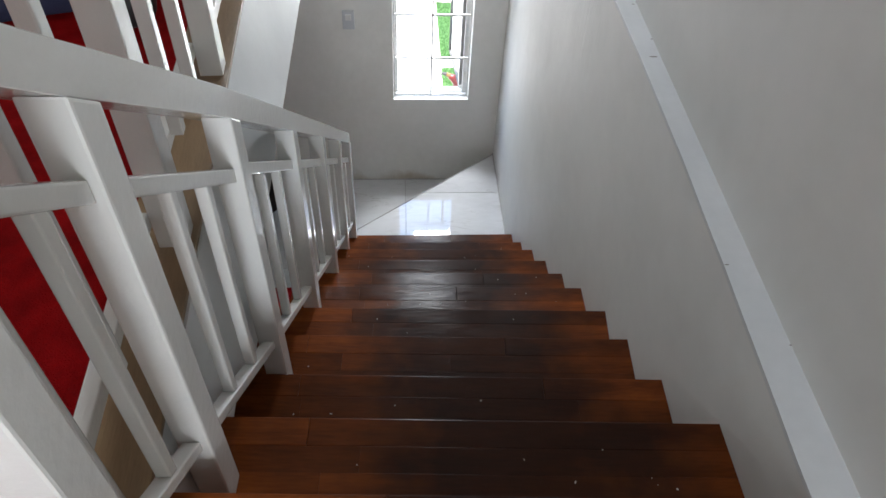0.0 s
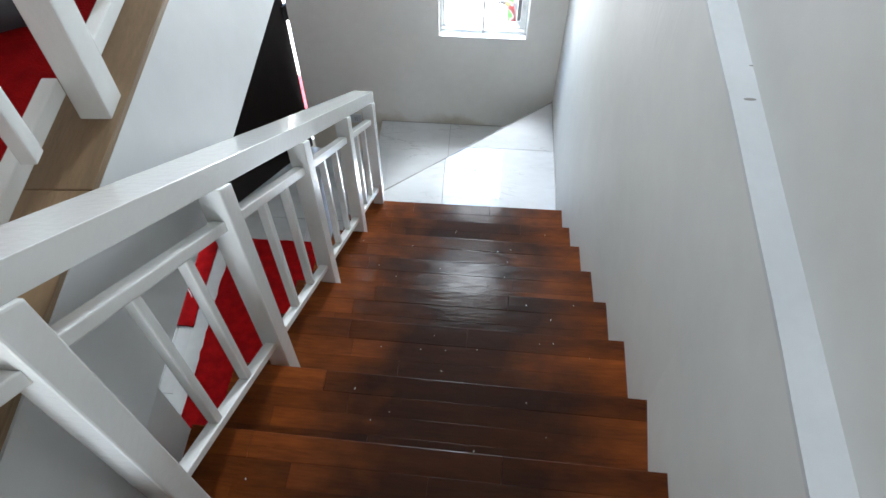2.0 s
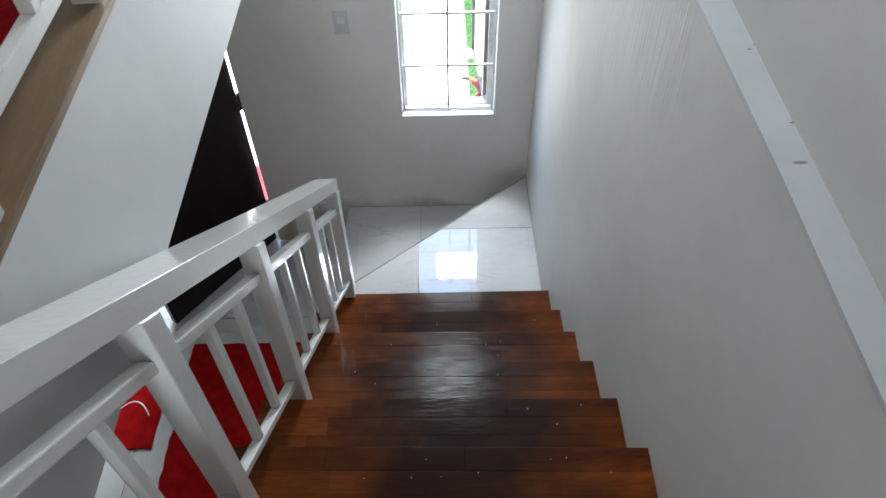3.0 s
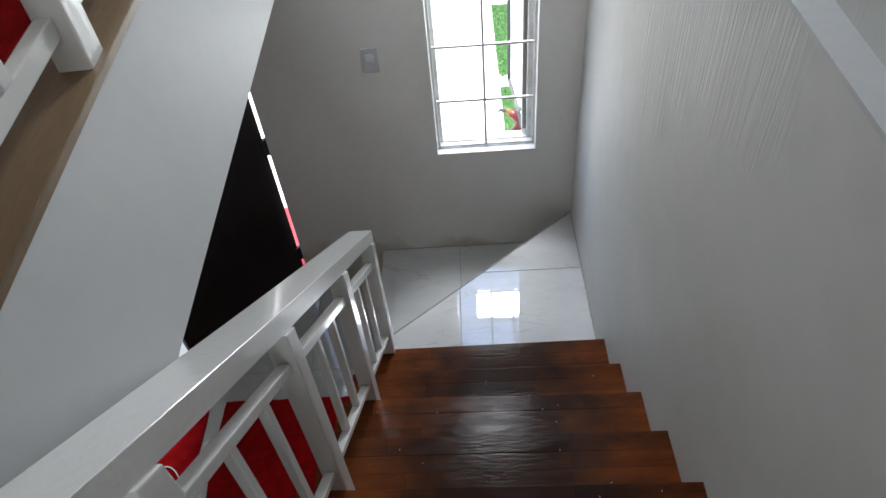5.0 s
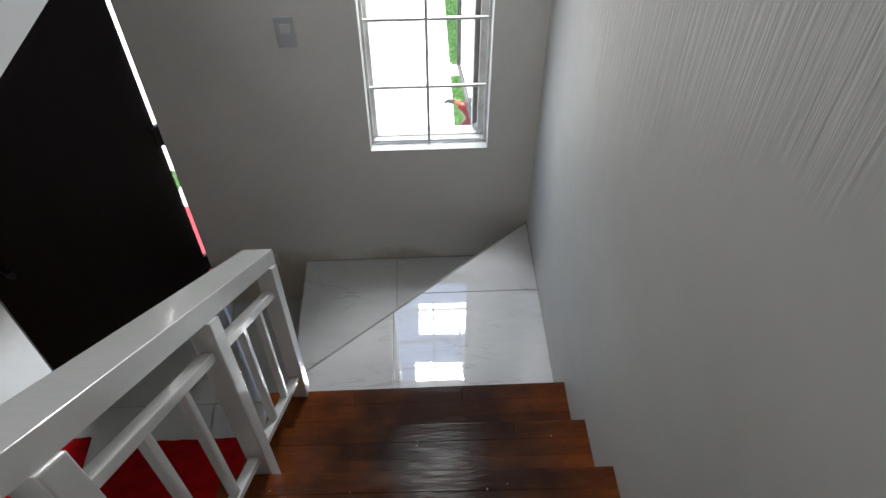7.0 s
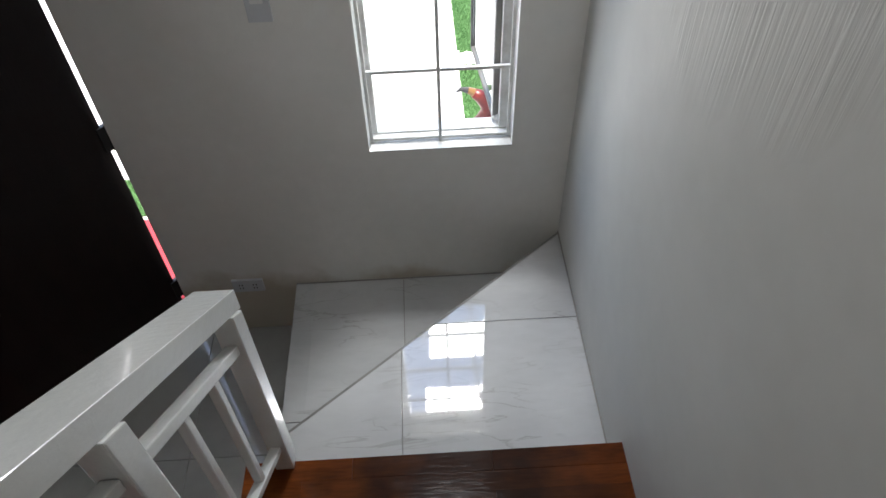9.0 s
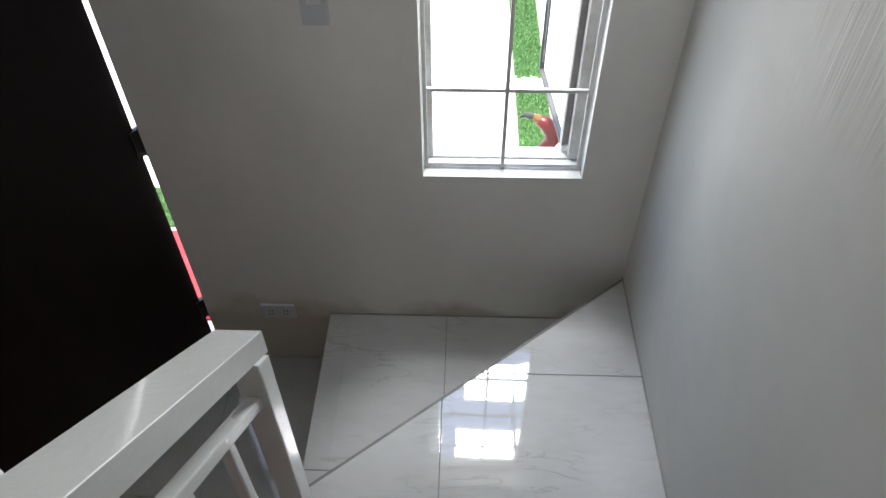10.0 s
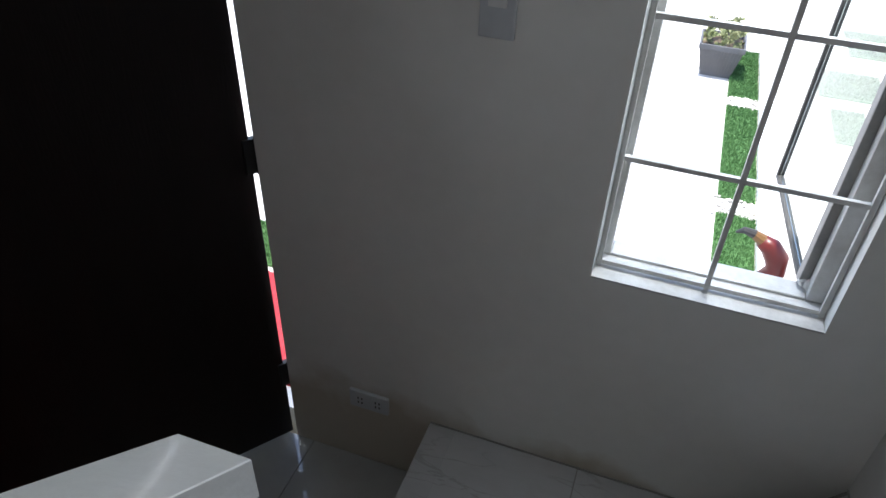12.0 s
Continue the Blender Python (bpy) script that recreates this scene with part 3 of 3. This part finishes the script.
# ---- carpets ----
def carpet(name, x0, x1, y0, y1, z, label, thick=0.012, seed=1):
    random.seed(seed)
    bm = bmesh.new()
    nx, ny = max(2, int((x1 - x0) / 0.04)), max(2, int((y1 - y0) / 0.04))
    grid = [[bm.verts.new((x0 + (x1 - x0) * i / nx + (random.uniform(-0.004, 0.004) if i in (0, nx) else 0),
                           y0 + (y1 - y0) * j / ny + (random.uniform(-0.004, 0.004) if j in (0, ny) else 0),
                           z + thick + random.uniform(-0.0015, 0.0015))) for j in range(ny + 1)] for i in range(nx + 1)]
    for i in range(nx):
        for j in range(ny):
            bm.faces.new((grid[i][j], grid[i + 1][j], grid[i + 1][j + 1], grid[i][j + 1]))
    rim = [e for e in bm.edges if e.is_boundary]
    made = bmesh.ops.extrude_edge_only(bm, edges=rim)
    for v in made["geom"]:
        if isinstance(v, bmesh.types.BMVert):
            v.co.z = z
    me = part(name, bm, CARPET)
    return tagged(me, label, "carpet")


upstairs = carpet("carpet", LEFT_X + 0.3, -1.132, BACK_Y + 0.25, FRONT_Y - 0.03, UP_Z - 0.019, "red pile carpet covering the upper floor behind the railing", 0.016, 2)
upstairs.matrix_world = TURN
structure("threshold_strip", box_mesh((-1.957, -1.7, FLOOR_Z + 0.0005), (-1.87, 0.2, FLOOR_Z + 0.005), 0.001), GREYTILE, "plain grey tile strip between the two red carpets")
carpet("carpet", -1.872, -1.06, -1.7, 0.18, FLOOR_Z, "dark red pile carpet on the lower floor under the stairs", 0.012, 3)
carpet("carpet", -2.75, -1.955, -0.44, 0.21, FLOOR_Z, "bright red fluffy carpet on the lower floor near the open door", 0.014, 4)

# ---- front door ----
door = thing("front_door", (-1.527, 0.985, FLOOR_Z), "dark brown front door standing ajar into the room", "door")
ang = 180 + 53.5
door.matrix_world = pose(-1.512, 0.977, FLOOR_Z + 0.012, 0, 0, ang)
part("door_leaf", box_mesh((0.012, -0.04, 0), (0.82, 0.0, 2.03), 0.002), DOORWOOD, door)
for z in (0.2, 0.975, 1.75):
    bm = box_mesh((-0.012, -0.012, z + 0.03), (0.03, 0.006, z + 0.125), 0.002)
    tube(bm, [(-0.004, 0.004, z + 0.025), (-0.004, 0.004, z + 0.13)], 0.007, 10)
    part("hinge", bm, BLACKMETAL, door, "black metal hinge")
bm = bmesh.new()
for s in (1, -1):
    y = 0.0 if s > 0 else -0.04
    tube(bm, [(0.755, y, 0.95), (0.755, y + s * 0.035, 0.95), (0.755, y + s * 0.04, 0.95), (0.755, y + s * 0.065, 0.95)], [0.016, 0.008, 0.015, 0.011], 16)
part("door_knob", bm, BLACKMETAL, door, "small dark metal door knob", True)
for z in (1.12,):
    bm = bmesh.new()
    tube(bm, [(0.755, 0, z), (0.755, 0.006, z)], 0.011, 16)
    part("deadlock", bm, BLACKMETAL, door, "small dark metal deadlock", True)

# door lining
bm = bmesh.new()
add_box(bm, (DOOR[0] - 0.001, FRONT_Y - 0.004, FLOOR_Z), (DOOR[0] + 0.03, OUT_Y, DOOR[3]))
add_box(bm, (DOOR[0] - 0.001, FRONT_Y - 0.004, DOOR[3] - 0.03), (DOOR[1], OUT_Y, DOOR[3] + 0.001))
structure("door_frame", bm, DOORWOOD)

# ---- window ----
structure("window_reveal", box_mesh((WIN[0] + 0.002, FRONT_Y - 0.002, WIN[2] - 0.002), (WIN[1] - 0.002, OUT_Y, WIN[2] + 0.003)), FRAMEPAINT)
window = tagged(new("window_1"), kind="structure", label="white framed casement window standing open outward behind a welded grille")
fy0, fy1 = OUT_Y - 0.06, OUT_Y - 0.005
x0, x1, z0, z1 = WIN
t = 0.028
for nm, lo, hi in (("frame", (x0 + 0.001, fy0, z0 + 0.004), (x0 + t, fy1, z1 - 0.001)), ("frame", (x1 - 0.036, fy0, z0 + 0.004), (x1 - 0.001, fy1, z1 - 0.001)),
                   ("frame", (x0 + t + 0.001, fy0, z0 + 0.004), (x1 - 0.037, fy1, z0 + 0.01)),
                   ("frame", (x0 + t + 0.001, fy0, z1 - t), (x1 - 0.037, fy1, z1 - 0.001))):
    part(nm, box_mesh(lo, hi, 0.003), FRAMEPAINT, window)

grille = thing("window_grille", (-0.43, 1.015, WIN[2]), "white painted square steel bar grille set in the window opening", "window grille")
grille.matrix_world = Matrix.Identity(4)
GY = 1.012
r = 0.0055
for x in (-0.661, -0.427, -0.194):
    part("bar", box_mesh((x - r, GY - r, z0 + 0.004), (x + r, GY + r, z1 - 0.002), 0.001), FRAMEPAINT, grille)
for z in (0.455, 0.722, 1.013, 1.3, 1.59):
    for xa, xb in ((x0 + 0.001, -0.6665 - 0.0002), (-0.6553, -0.4327), (-0.4213, -0.1997), (-0.1883, x1 - 0.001)):
        if xb - xa > 0.01:
            part("bar", box_mesh((xa, GY - r, z - r), (xb, GY + r, z + r), 0.001), FRAMEPAINT, grille)
bm = bmesh.new()
for x in (-0.427,):
    for z in (0.458,):
        bmesh.ops.create_icosphere(bm, subdivisions=1, radius=0.0085, matrix=Matrix.Translation((x, GY, z)))
part("weld", bm, FRAMEPAINT, grille)

copy_thing(grille, Matrix.Translation((0, 0, 2.45)))

# casement leaf, open outward about the right jamb
sash = new("sash")
sash.parent = window
sash["label"] = "grey casement sash with darker edges and clear glass standing open outward"
sash.matrix_world = pose(x1 - 0.056, OUT_Y - 0.03, z0 + 0.018, 0, 0, 95)
L, Hh, s = 0.465, z1 - z0 - 0.04, 0.022
part("stile", box_mesh((0, -s, 0), (0.03, 0, Hh), 0.003), SASHPAINT, sash)
# free stile and rails are darker than the hinge stile
part("stile", box_mesh((L - 0.012, -s, 0), (L, 0, Hh), 0.003), SASHDARK, sash)
part("rail", box_mesh((0.0305, -s, 0), (L - 0.0125, 0, 0.012), 0.003), SASHDARK, sash)
part("rail", box_mesh((0.0305, -s, Hh - 0.016), (L - 0.0125, 0, Hh), 0.003), SASHDARK, sash)
pane = part("pane", box_mesh((0.0305, -0.013, 0.0125), (L - 0.0125, -0.009, Hh - 0.0165)), GLASS, sash, "clear glass pane")
pane.visible_shadow = False
bm = bmesh.new()
for cx, cy, cr in ((0.018, 0.012, 0.016), (0.004, 0.02, 0.012), (0.03, 0.016, 0.013)):
    bmesh.ops.create_icosphere(bm, subdivisions=2, radius=cr, matrix=Matrix.Translation((x1 - 0.05 + cx, OUT_Y - 0.035 + cy * 0.5, z0 + 0.026)))
part("hinge_block", bm, FRAMEPAINT, window, "lumpy overpainted hinge block")


# ---- switch and socket ----
def plate(name, xa, xb, za, zb, label, cat):
    ob = thing(name, ((xa + xb) / 2, FRONT_Y, (za + zb) / 2), label, cat)
    w, h = (xb - xa) / 2, (zb - za) / 2
    part("cover_plate", box_mesh((-w, -0.012, -h), (w, -0.0005, h), 0.003), SWITCHPLASTIC, ob)
    return ob, w, h


sw, w, h = plate("light_switch", -0.963, -0.893, 0.945, 1.065, "white single rocker light switch on the wall beside the window", "light switch")
part("rocker", box_mesh((-0.018, -0.0175, 0.0), (0.018, -0.0125, 0.036), 0.0015), PLASTIC, sw)
so, w, h = plate("wall_socket", -1.29, -1.165, -0.255, -0.185, "white double wall socket low on the front wall", "wall socket")
for cx in (-0.028, 0.028):
    bm = bmesh.new()
    for dx in (-0.006, 0.006):
        for dz in (-0.01, 0.008):
            add_box(bm, (cx + dx - 0.0018, -0.0135, dz - 0.004), (cx + dx + 0.0018, -0.0121, dz + 0.004))
    part("socket_holes", bm, DARK, so)

# ---- nosing trim of the winder ----
a, b = Vector((-0.955, 0.165, 0)), Vector((EDGE_R, FRONT_Y - 0.001, 0))
bm = bmesh.new()
d = (b - a).normalized()
nrm = Vector((-d.y, d.x, 0))
for off, wd, top in ((0.0005, 0.0035, 0.001), (0.0065, 0.002, 0.001)):
    for zz0, zz1 in ((-0.012, top),):
        q = [a + nrm * off, b + nrm * off, b + nrm * (off + wd), a + nrm * (off + wd)]
        if off > 0.005:
            zz0, zz1 = -0.016, -0.001
        vs = [bm.verts.new((p.x, p.y, zz0)) for p in q] + [bm.verts.new((p.x, p.y, zz1)) for p in q]
        for fc in ((3, 2, 1, 0), (4, 5, 6, 7), (0, 1, 5, 4), (1, 2, 6, 5), (2, 3, 7, 6), (3, 0, 4, 7)):
            bm.faces.new([vs[i] for i in fc])
structure("trim_nosing", bm, SASHPAINT, "thin metal edge trim along the diagonal step")

# ---- things by the door and upstairs ----
bm = bmesh.new()
tube(bm, [(-2.29, -0.38, FLOOR_Z), (-2.29, -0.38, FLOOR_Z + 0.1), (-2.27, -0.37, FLOOR_Z + 0.13), (-2.24, -0.36, FLOOR_Z + 0.12), (-2.23, -0.355, FLOOR_Z + 0.09)], 0.009, 12)
tagged(part("steel_hook", bm, STEEL, None, "", True), "bent chrome tube standing on the white tiles by the red carpet", "metal hook")
bm = bmesh.new()
cord = [(-2.26 + 0.25 * s, -0.36 + 0.25 * math.sin(2.2 * s) - 0.1 * s, FLOOR_Z + 0.019) for s in [i / 24 for i in range(25)]]
tube(bm, cord, 0.003, 6)
tagged(part("cable", bm, PLASTIC, None, "", True), "thin pale cable lying curved across the red carpet", "cable")

def soft_block(name, x, y, z, w, d, h, turn, mat, label, cat, seed):
    random.seed(seed)
    bm = bmesh.new()
    bmesh.ops.create_uvsphere(bm, u_segments=28, v_segments=16, radius=1)
    for v in bm.verts:
        c = [math.copysign(abs(q) ** 0.45, q) for q in v.co]
        k = 1 + 0.06 * noise.noise(Vector(c) * 2 + Vector((seed, 0, 0)))
        v.co = Vector((c[0] * w / 2 * k, c[1] * d / 2 * k, max(c[2], -0.9) * h / 2 * k))
    ob = part(name, bm, mat, None, "", True)
    ob.matrix_world = pose(x, y, z + 0.45 * h, 0, 0, turn)
    return tagged(ob, label, cat)


soft_block("cushion", -1.62, -1.02, UP_Z, 0.34, 0.36, 0.1, 20, NAVY, "navy blue cushion lying on the red upstairs carpet", "cushion", 3)
soft_block("bag", -1.36, -1.1, UP_Z, 0.17, 0.3, 0.1, 15, DARK, "small black bag lying on the red upstairs carpet", "bag", 6)

mat = carpet("doormat", -2.3, -1.6, 1.2, 1.74, -0.6, "red doormat on the pale yard outside the front door", 0.014, 8)
mat["category"] = "doormat"
mat.data.materials[0] = material("faded_red_mat", (0.4, 0.05, 0.06), 1.0, vary=(0.3, 0.035, 0.045), scale=30, bump=0.004, bump_scale=300, spec=0.05)

random.seed(31)
bm = bmesh.new()
for _ in range(60):
    k = random.choice(range(1, 10))
    cx, cy = random.uniform(-0.9, -0.05), random.uniform(Y[k + 1] + 0.03 if k < 10 else -2.6, Y[k] - 0.02)
    rr = random.uniform(0.001, 0.0024)
    bmesh.ops.create_icosphere(bm, subdivisions=1, radius=rr, matrix=Matrix.Translation((cx, cy, Z[k] + rr * 0.4)) @ Matrix.Rotation(random.uniform(0, 3), 4, "Z") @ Matrix.Diagonal((random.uniform(0.8, 2.2), 0.8, 0.5, 1)))
tagged(part("crumb", bm, PEBBLE), "tiny white plaster crumbs scattered over the treads", "crumbs", kind="stuff")

# ---- outdoors ----
GZ = -0.6
structure("ground", box_mesh((-60, OUT_Y + 0.001, GZ - 0.3), (60, 120, GZ)), CONCRETE, "sunlit pale concrete yard")
structure("boundary_wall", box_mesh((2.2, OUT_Y + 0.25, GZ), (2.35, 9, GZ + 1.9), 0.004), OUTWALL)
structure("kerb", box_mesh((-0.045, OUT_Y + 0.1, GZ), (0.06, 7, GZ + 0.05), 0.006), OUTWALL)


def turf(y0, y1, seed, x0=-0.24, x1=-0.05):
    random.seed(seed)
    bm = bmesh.new()
    add_box(bm, (x0, y0, 0.0), (x1, y1, 0.012))
    base = part("turf_mat", bm, TURF)
    base.location.z = GZ + 0.001
    bm = bmesh.new()
    for _ in range(int(45000 * (y1 - y0) * (x1 - x0))):
        x, y = random.uniform(x0, x1), random.uniform(y0, y1)
        a, h, wd = random.uniform(0, 6.28), random.uniform(0.015, 0.035), 0.0022
        lean = (random.uniform(-0.012, 0.012), random.uniform(-0.012, 0.012))
        c, s = math.cos(a) * wd, math.sin(a) * wd
        v = [bm.verts.new(p) for p in ((x - c, y - s, 0.01), (x + c, y + s, 0.01), (x + lean[0], y + lean[1], h))]
        bm.faces.new(v)
    blades = part("turf_grass", bm, TURF, base)
    blades["kind"] = "stuff"
    return tagged(base, "rectangular piece of green artificial turf on the pale yard", "turf", "turf pieces in the yard")


for y0, y1, s in ((1.75, 3.0, 1), (3.16, 4.3, 2), (4.45, 5.3, 3)):
    turf(y0, y1, s)
for y0, y1, x0, x1, s in ((4.72, 5.18, 0.34, 0.76, 4), (4.05, 4.52, 0.4, 0.6, 5), (5.55, 6.1, 0.6, 1.0, 6), (1.78, 2.06, -2.45, -1.95, 7)):
    turf(y0, y1, s, x0, x1)

random.seed(9)
bm = bmesh.new()
for y0, y1 in ((3.0, 3.16), (4.3, 4.45)):
    for _ in range(170):
        p = (random.uniform(-0.27, -0.055), random.uniform(y0 - 0.01, y1 + 0.01), GZ + random.uniform(0.003, 0.012))
        rr = random.uniform(0.006, 0.013)
        bmesh.ops.create_icosphere(bm, subdivisions=1, radius=rr, matrix=Matrix.Translation(p) @ Matrix.Diagonal((1, random.uniform(0.7, 1.3), 0.6, 1)))
peb = part("pebbles", bm, PEBBLE)
tagged(peb, "white pebbles between the turf strips", "pebbles", kind="stuff")


def planter():
    ob = thing("planter", (-0.34, 4.86, GZ), "grey ribbed square plant pot with pale succulents on the yard", "plant pot")
    bm = bmesh.new()
    ring = lambda w, z: [bm.verts.new((sx * w, sy * w, z)) for sx, sy in ((-1, -1), (1, -1), (1, 1), (-1, 1))]
    rings = [ring(0.1, 0.0), ring(0.1, 0.02), ring(0.135, 0.2), ring(0.15, 0.2), ring(0.152, 0.235), ring(0.138, 0.235), ring(0.13, 0.2)]
    for p, q in zip(rings, rings[1:]):
        for k in range(4):
            bm.faces.new((p[k], p[(k + 1) % 4], q[(k + 1) % 4], q[k]))
    bm.faces.new(rings[0][::-1])
    part("pot", bm, POTGREY, ob)
    bm = bmesh.new()
    for k in range(-5, 6):
        for face in range(4):
            m = Matrix.Rotation(face * math.pi / 2, 4, "Z")
            vs = [m @ Vector(p) for p in ((k * 0.018 - 0.003, -0.103, 0.03), (k * 0.018 + 0.003, -0.103, 0.03), (k * 0.024 + 0.003, -0.1385, 0.195),
                                          (k * 0.024 - 0.003, -0.1385, 0.195))]
            out = m @ Vector((0, -0.005, 0))
            v0, v1 = [bm.verts.new(p) for p in vs], [bm.verts.new(p + out) for p in vs]
            bm.faces.new(v1)
            for i in range(4):
                bm.faces.new((v0[i], v0[(i + 1) % 4], v1[(i + 1) % 4], v1[i]))
    part("ribs", bm, POTGREY, ob)
    part("soil", box_mesh((-0.13, -0.13, 0.19), (0.13, 0.13, 0.205)), SOIL, ob)
    random.seed(21)
    bm = bmesh.new()
    for _ in range(70):
        cx, cy, cz = random.uniform(-0.12, 0.12), random.uniform(-0.12, 0.12), random.uniform(0.2, 0.34)
        for _ in range(9):
            a, e, ln = random.uniform(0, 6.28), random.uniform(0.1, 1.3), random.uniform(0.02, 0.045)
            way = Vector((math.cos(a) * math.cos(e), math.sin(a) * math.cos(e), math.sin(e)))
            sd = way.orthogonal().normalized() * ln * 0.28
            c = Vector((cx, cy, cz))
            bm.faces.new([bm.verts.new(p) for p in (c, c + way * ln * 0.6 + sd, c + way * ln, c + way * ln * 0.6 - sd)])
    lv = part("foliage", bm, LEAF, ob)
    lv["kind"] = "stuff"


planter()


def flamingo():
    bm = bmesh.new()
    px, py = FLAMINGO
    neck = [(0.22, 0, -0.02), (0.1, 0, -0.1), (0.01, 0, -0.075), (-0.006, 0, -0.02), (0.034, 0, 0.022), (0.06, 0, 0.065), (0.052, 0, 0.105), (0.026, 0, 0.138),
            (0.0, 0, 0.152)]
    tube(bm, neck, [0.04, 0.03, 0.027, 0.026, 0.026, 0.028, 0.031, 0.027, 0.019], 12)
    bmesh.ops.create_uvsphere(bm, u_segments=16, v_segments=10, radius=0.085, matrix=Matrix.Translation((0.27, 0, 0.0)) @ Matrix.Diagonal((1.5, 0.75, 0.8, 1)))
    for dx in (0.2, 0.25):
        tube(bm, [(dx, 0.01, -0.06), (dx, 0.01, GZ - FLAMINGO_Z)], 0.006, 8)
    ob = part("flamingo_statue", bm, REDPAINT, None, "", True)
    tube_bm = bmesh.new()
    tube(tube_bm, [(0.004, 0, 0.152), (-0.022, 0, 0.166), (-0.05, 0, 0.172), (-0.068, 0, 0.16)], [0.018, 0.013, 0.009, 0.003], 10)
    me = ob.data
    b2 = bmesh.new()
    b2.from_mesh(me)
    off = len(b2.faces)
    tmp = bpy.data.meshes.new("beak")
    tube_bm.to_mesh(tmp)
    b2.from_mesh(tmp)
    b2.faces.ensure_lookup_table()
    for f in b2.faces[off:]:
        f.material_index = 1
    for f in b2.faces[off:]:
        if f.calc_center_median().x < -0.03:
            f.material_index = 2
    b2.to_mesh(me)
    me.materials.append(BEAK)
    me.materials.append(DARK)
    bpy.data.meshes.remove(tmp)
    ob.matrix_world = pose(px, py, FLAMINGO_Z)
    tagged(ob, "red painted flamingo garden statue with an ochre beak outside the window", "garden statue")


FLAMINGO, FLAMINGO_Z = (-0.28, 1.42), 0.18
flamingo()

# ---- tiles ----
lay_tiles(landing, UP_POLY, [-1.2, -0.598, 0.04], [-0.1, 0.553, 1.2], 0.0, TILE)
for p0 in (LOW_POLY[:3] + [(-0.957, FRONT_Y - 0.001)], [(-0.957, 0.166), (-0.957, FRONT_Y - 0.001), (EDGE_R, FRONT_Y - 0.001)]):
    lay_tiles(winder, p0, [-1.2, -0.598, 0.04], [-0.3, 0.335, 1.2], WINDER_Z, TILE)
floor_ob = bpy.data.objects["floor"]
lay_tiles(floor_ob, [(LEFT_X, -2.5), (-1.036, -2.5), (-1.036, FRONT_Y - 0.001), (LEFT_X, FRONT_Y - 0.001)], [-3.6, -3.24, -2.64, -2.04, -1.44, -1.0],
          [-2.5, -2.04, -1.44, -0.84, -0.24, 0.36, 0.97], FLOOR_Z, GREYTILE)
random.seed(5)
y = -6.28
while y < FRONT_Y - 0.1:
    e = min(y + random.uniform(0.9, 1.4), FRONT_Y - 0.03)
    part("plank", box_mesh((-1.129, y, UP_Z - 0.0079), (-1.0, e - 0.002, UP_Z - random.uniform(0.0, 0.001)), 0.002), PLANK, planks)
    y = e
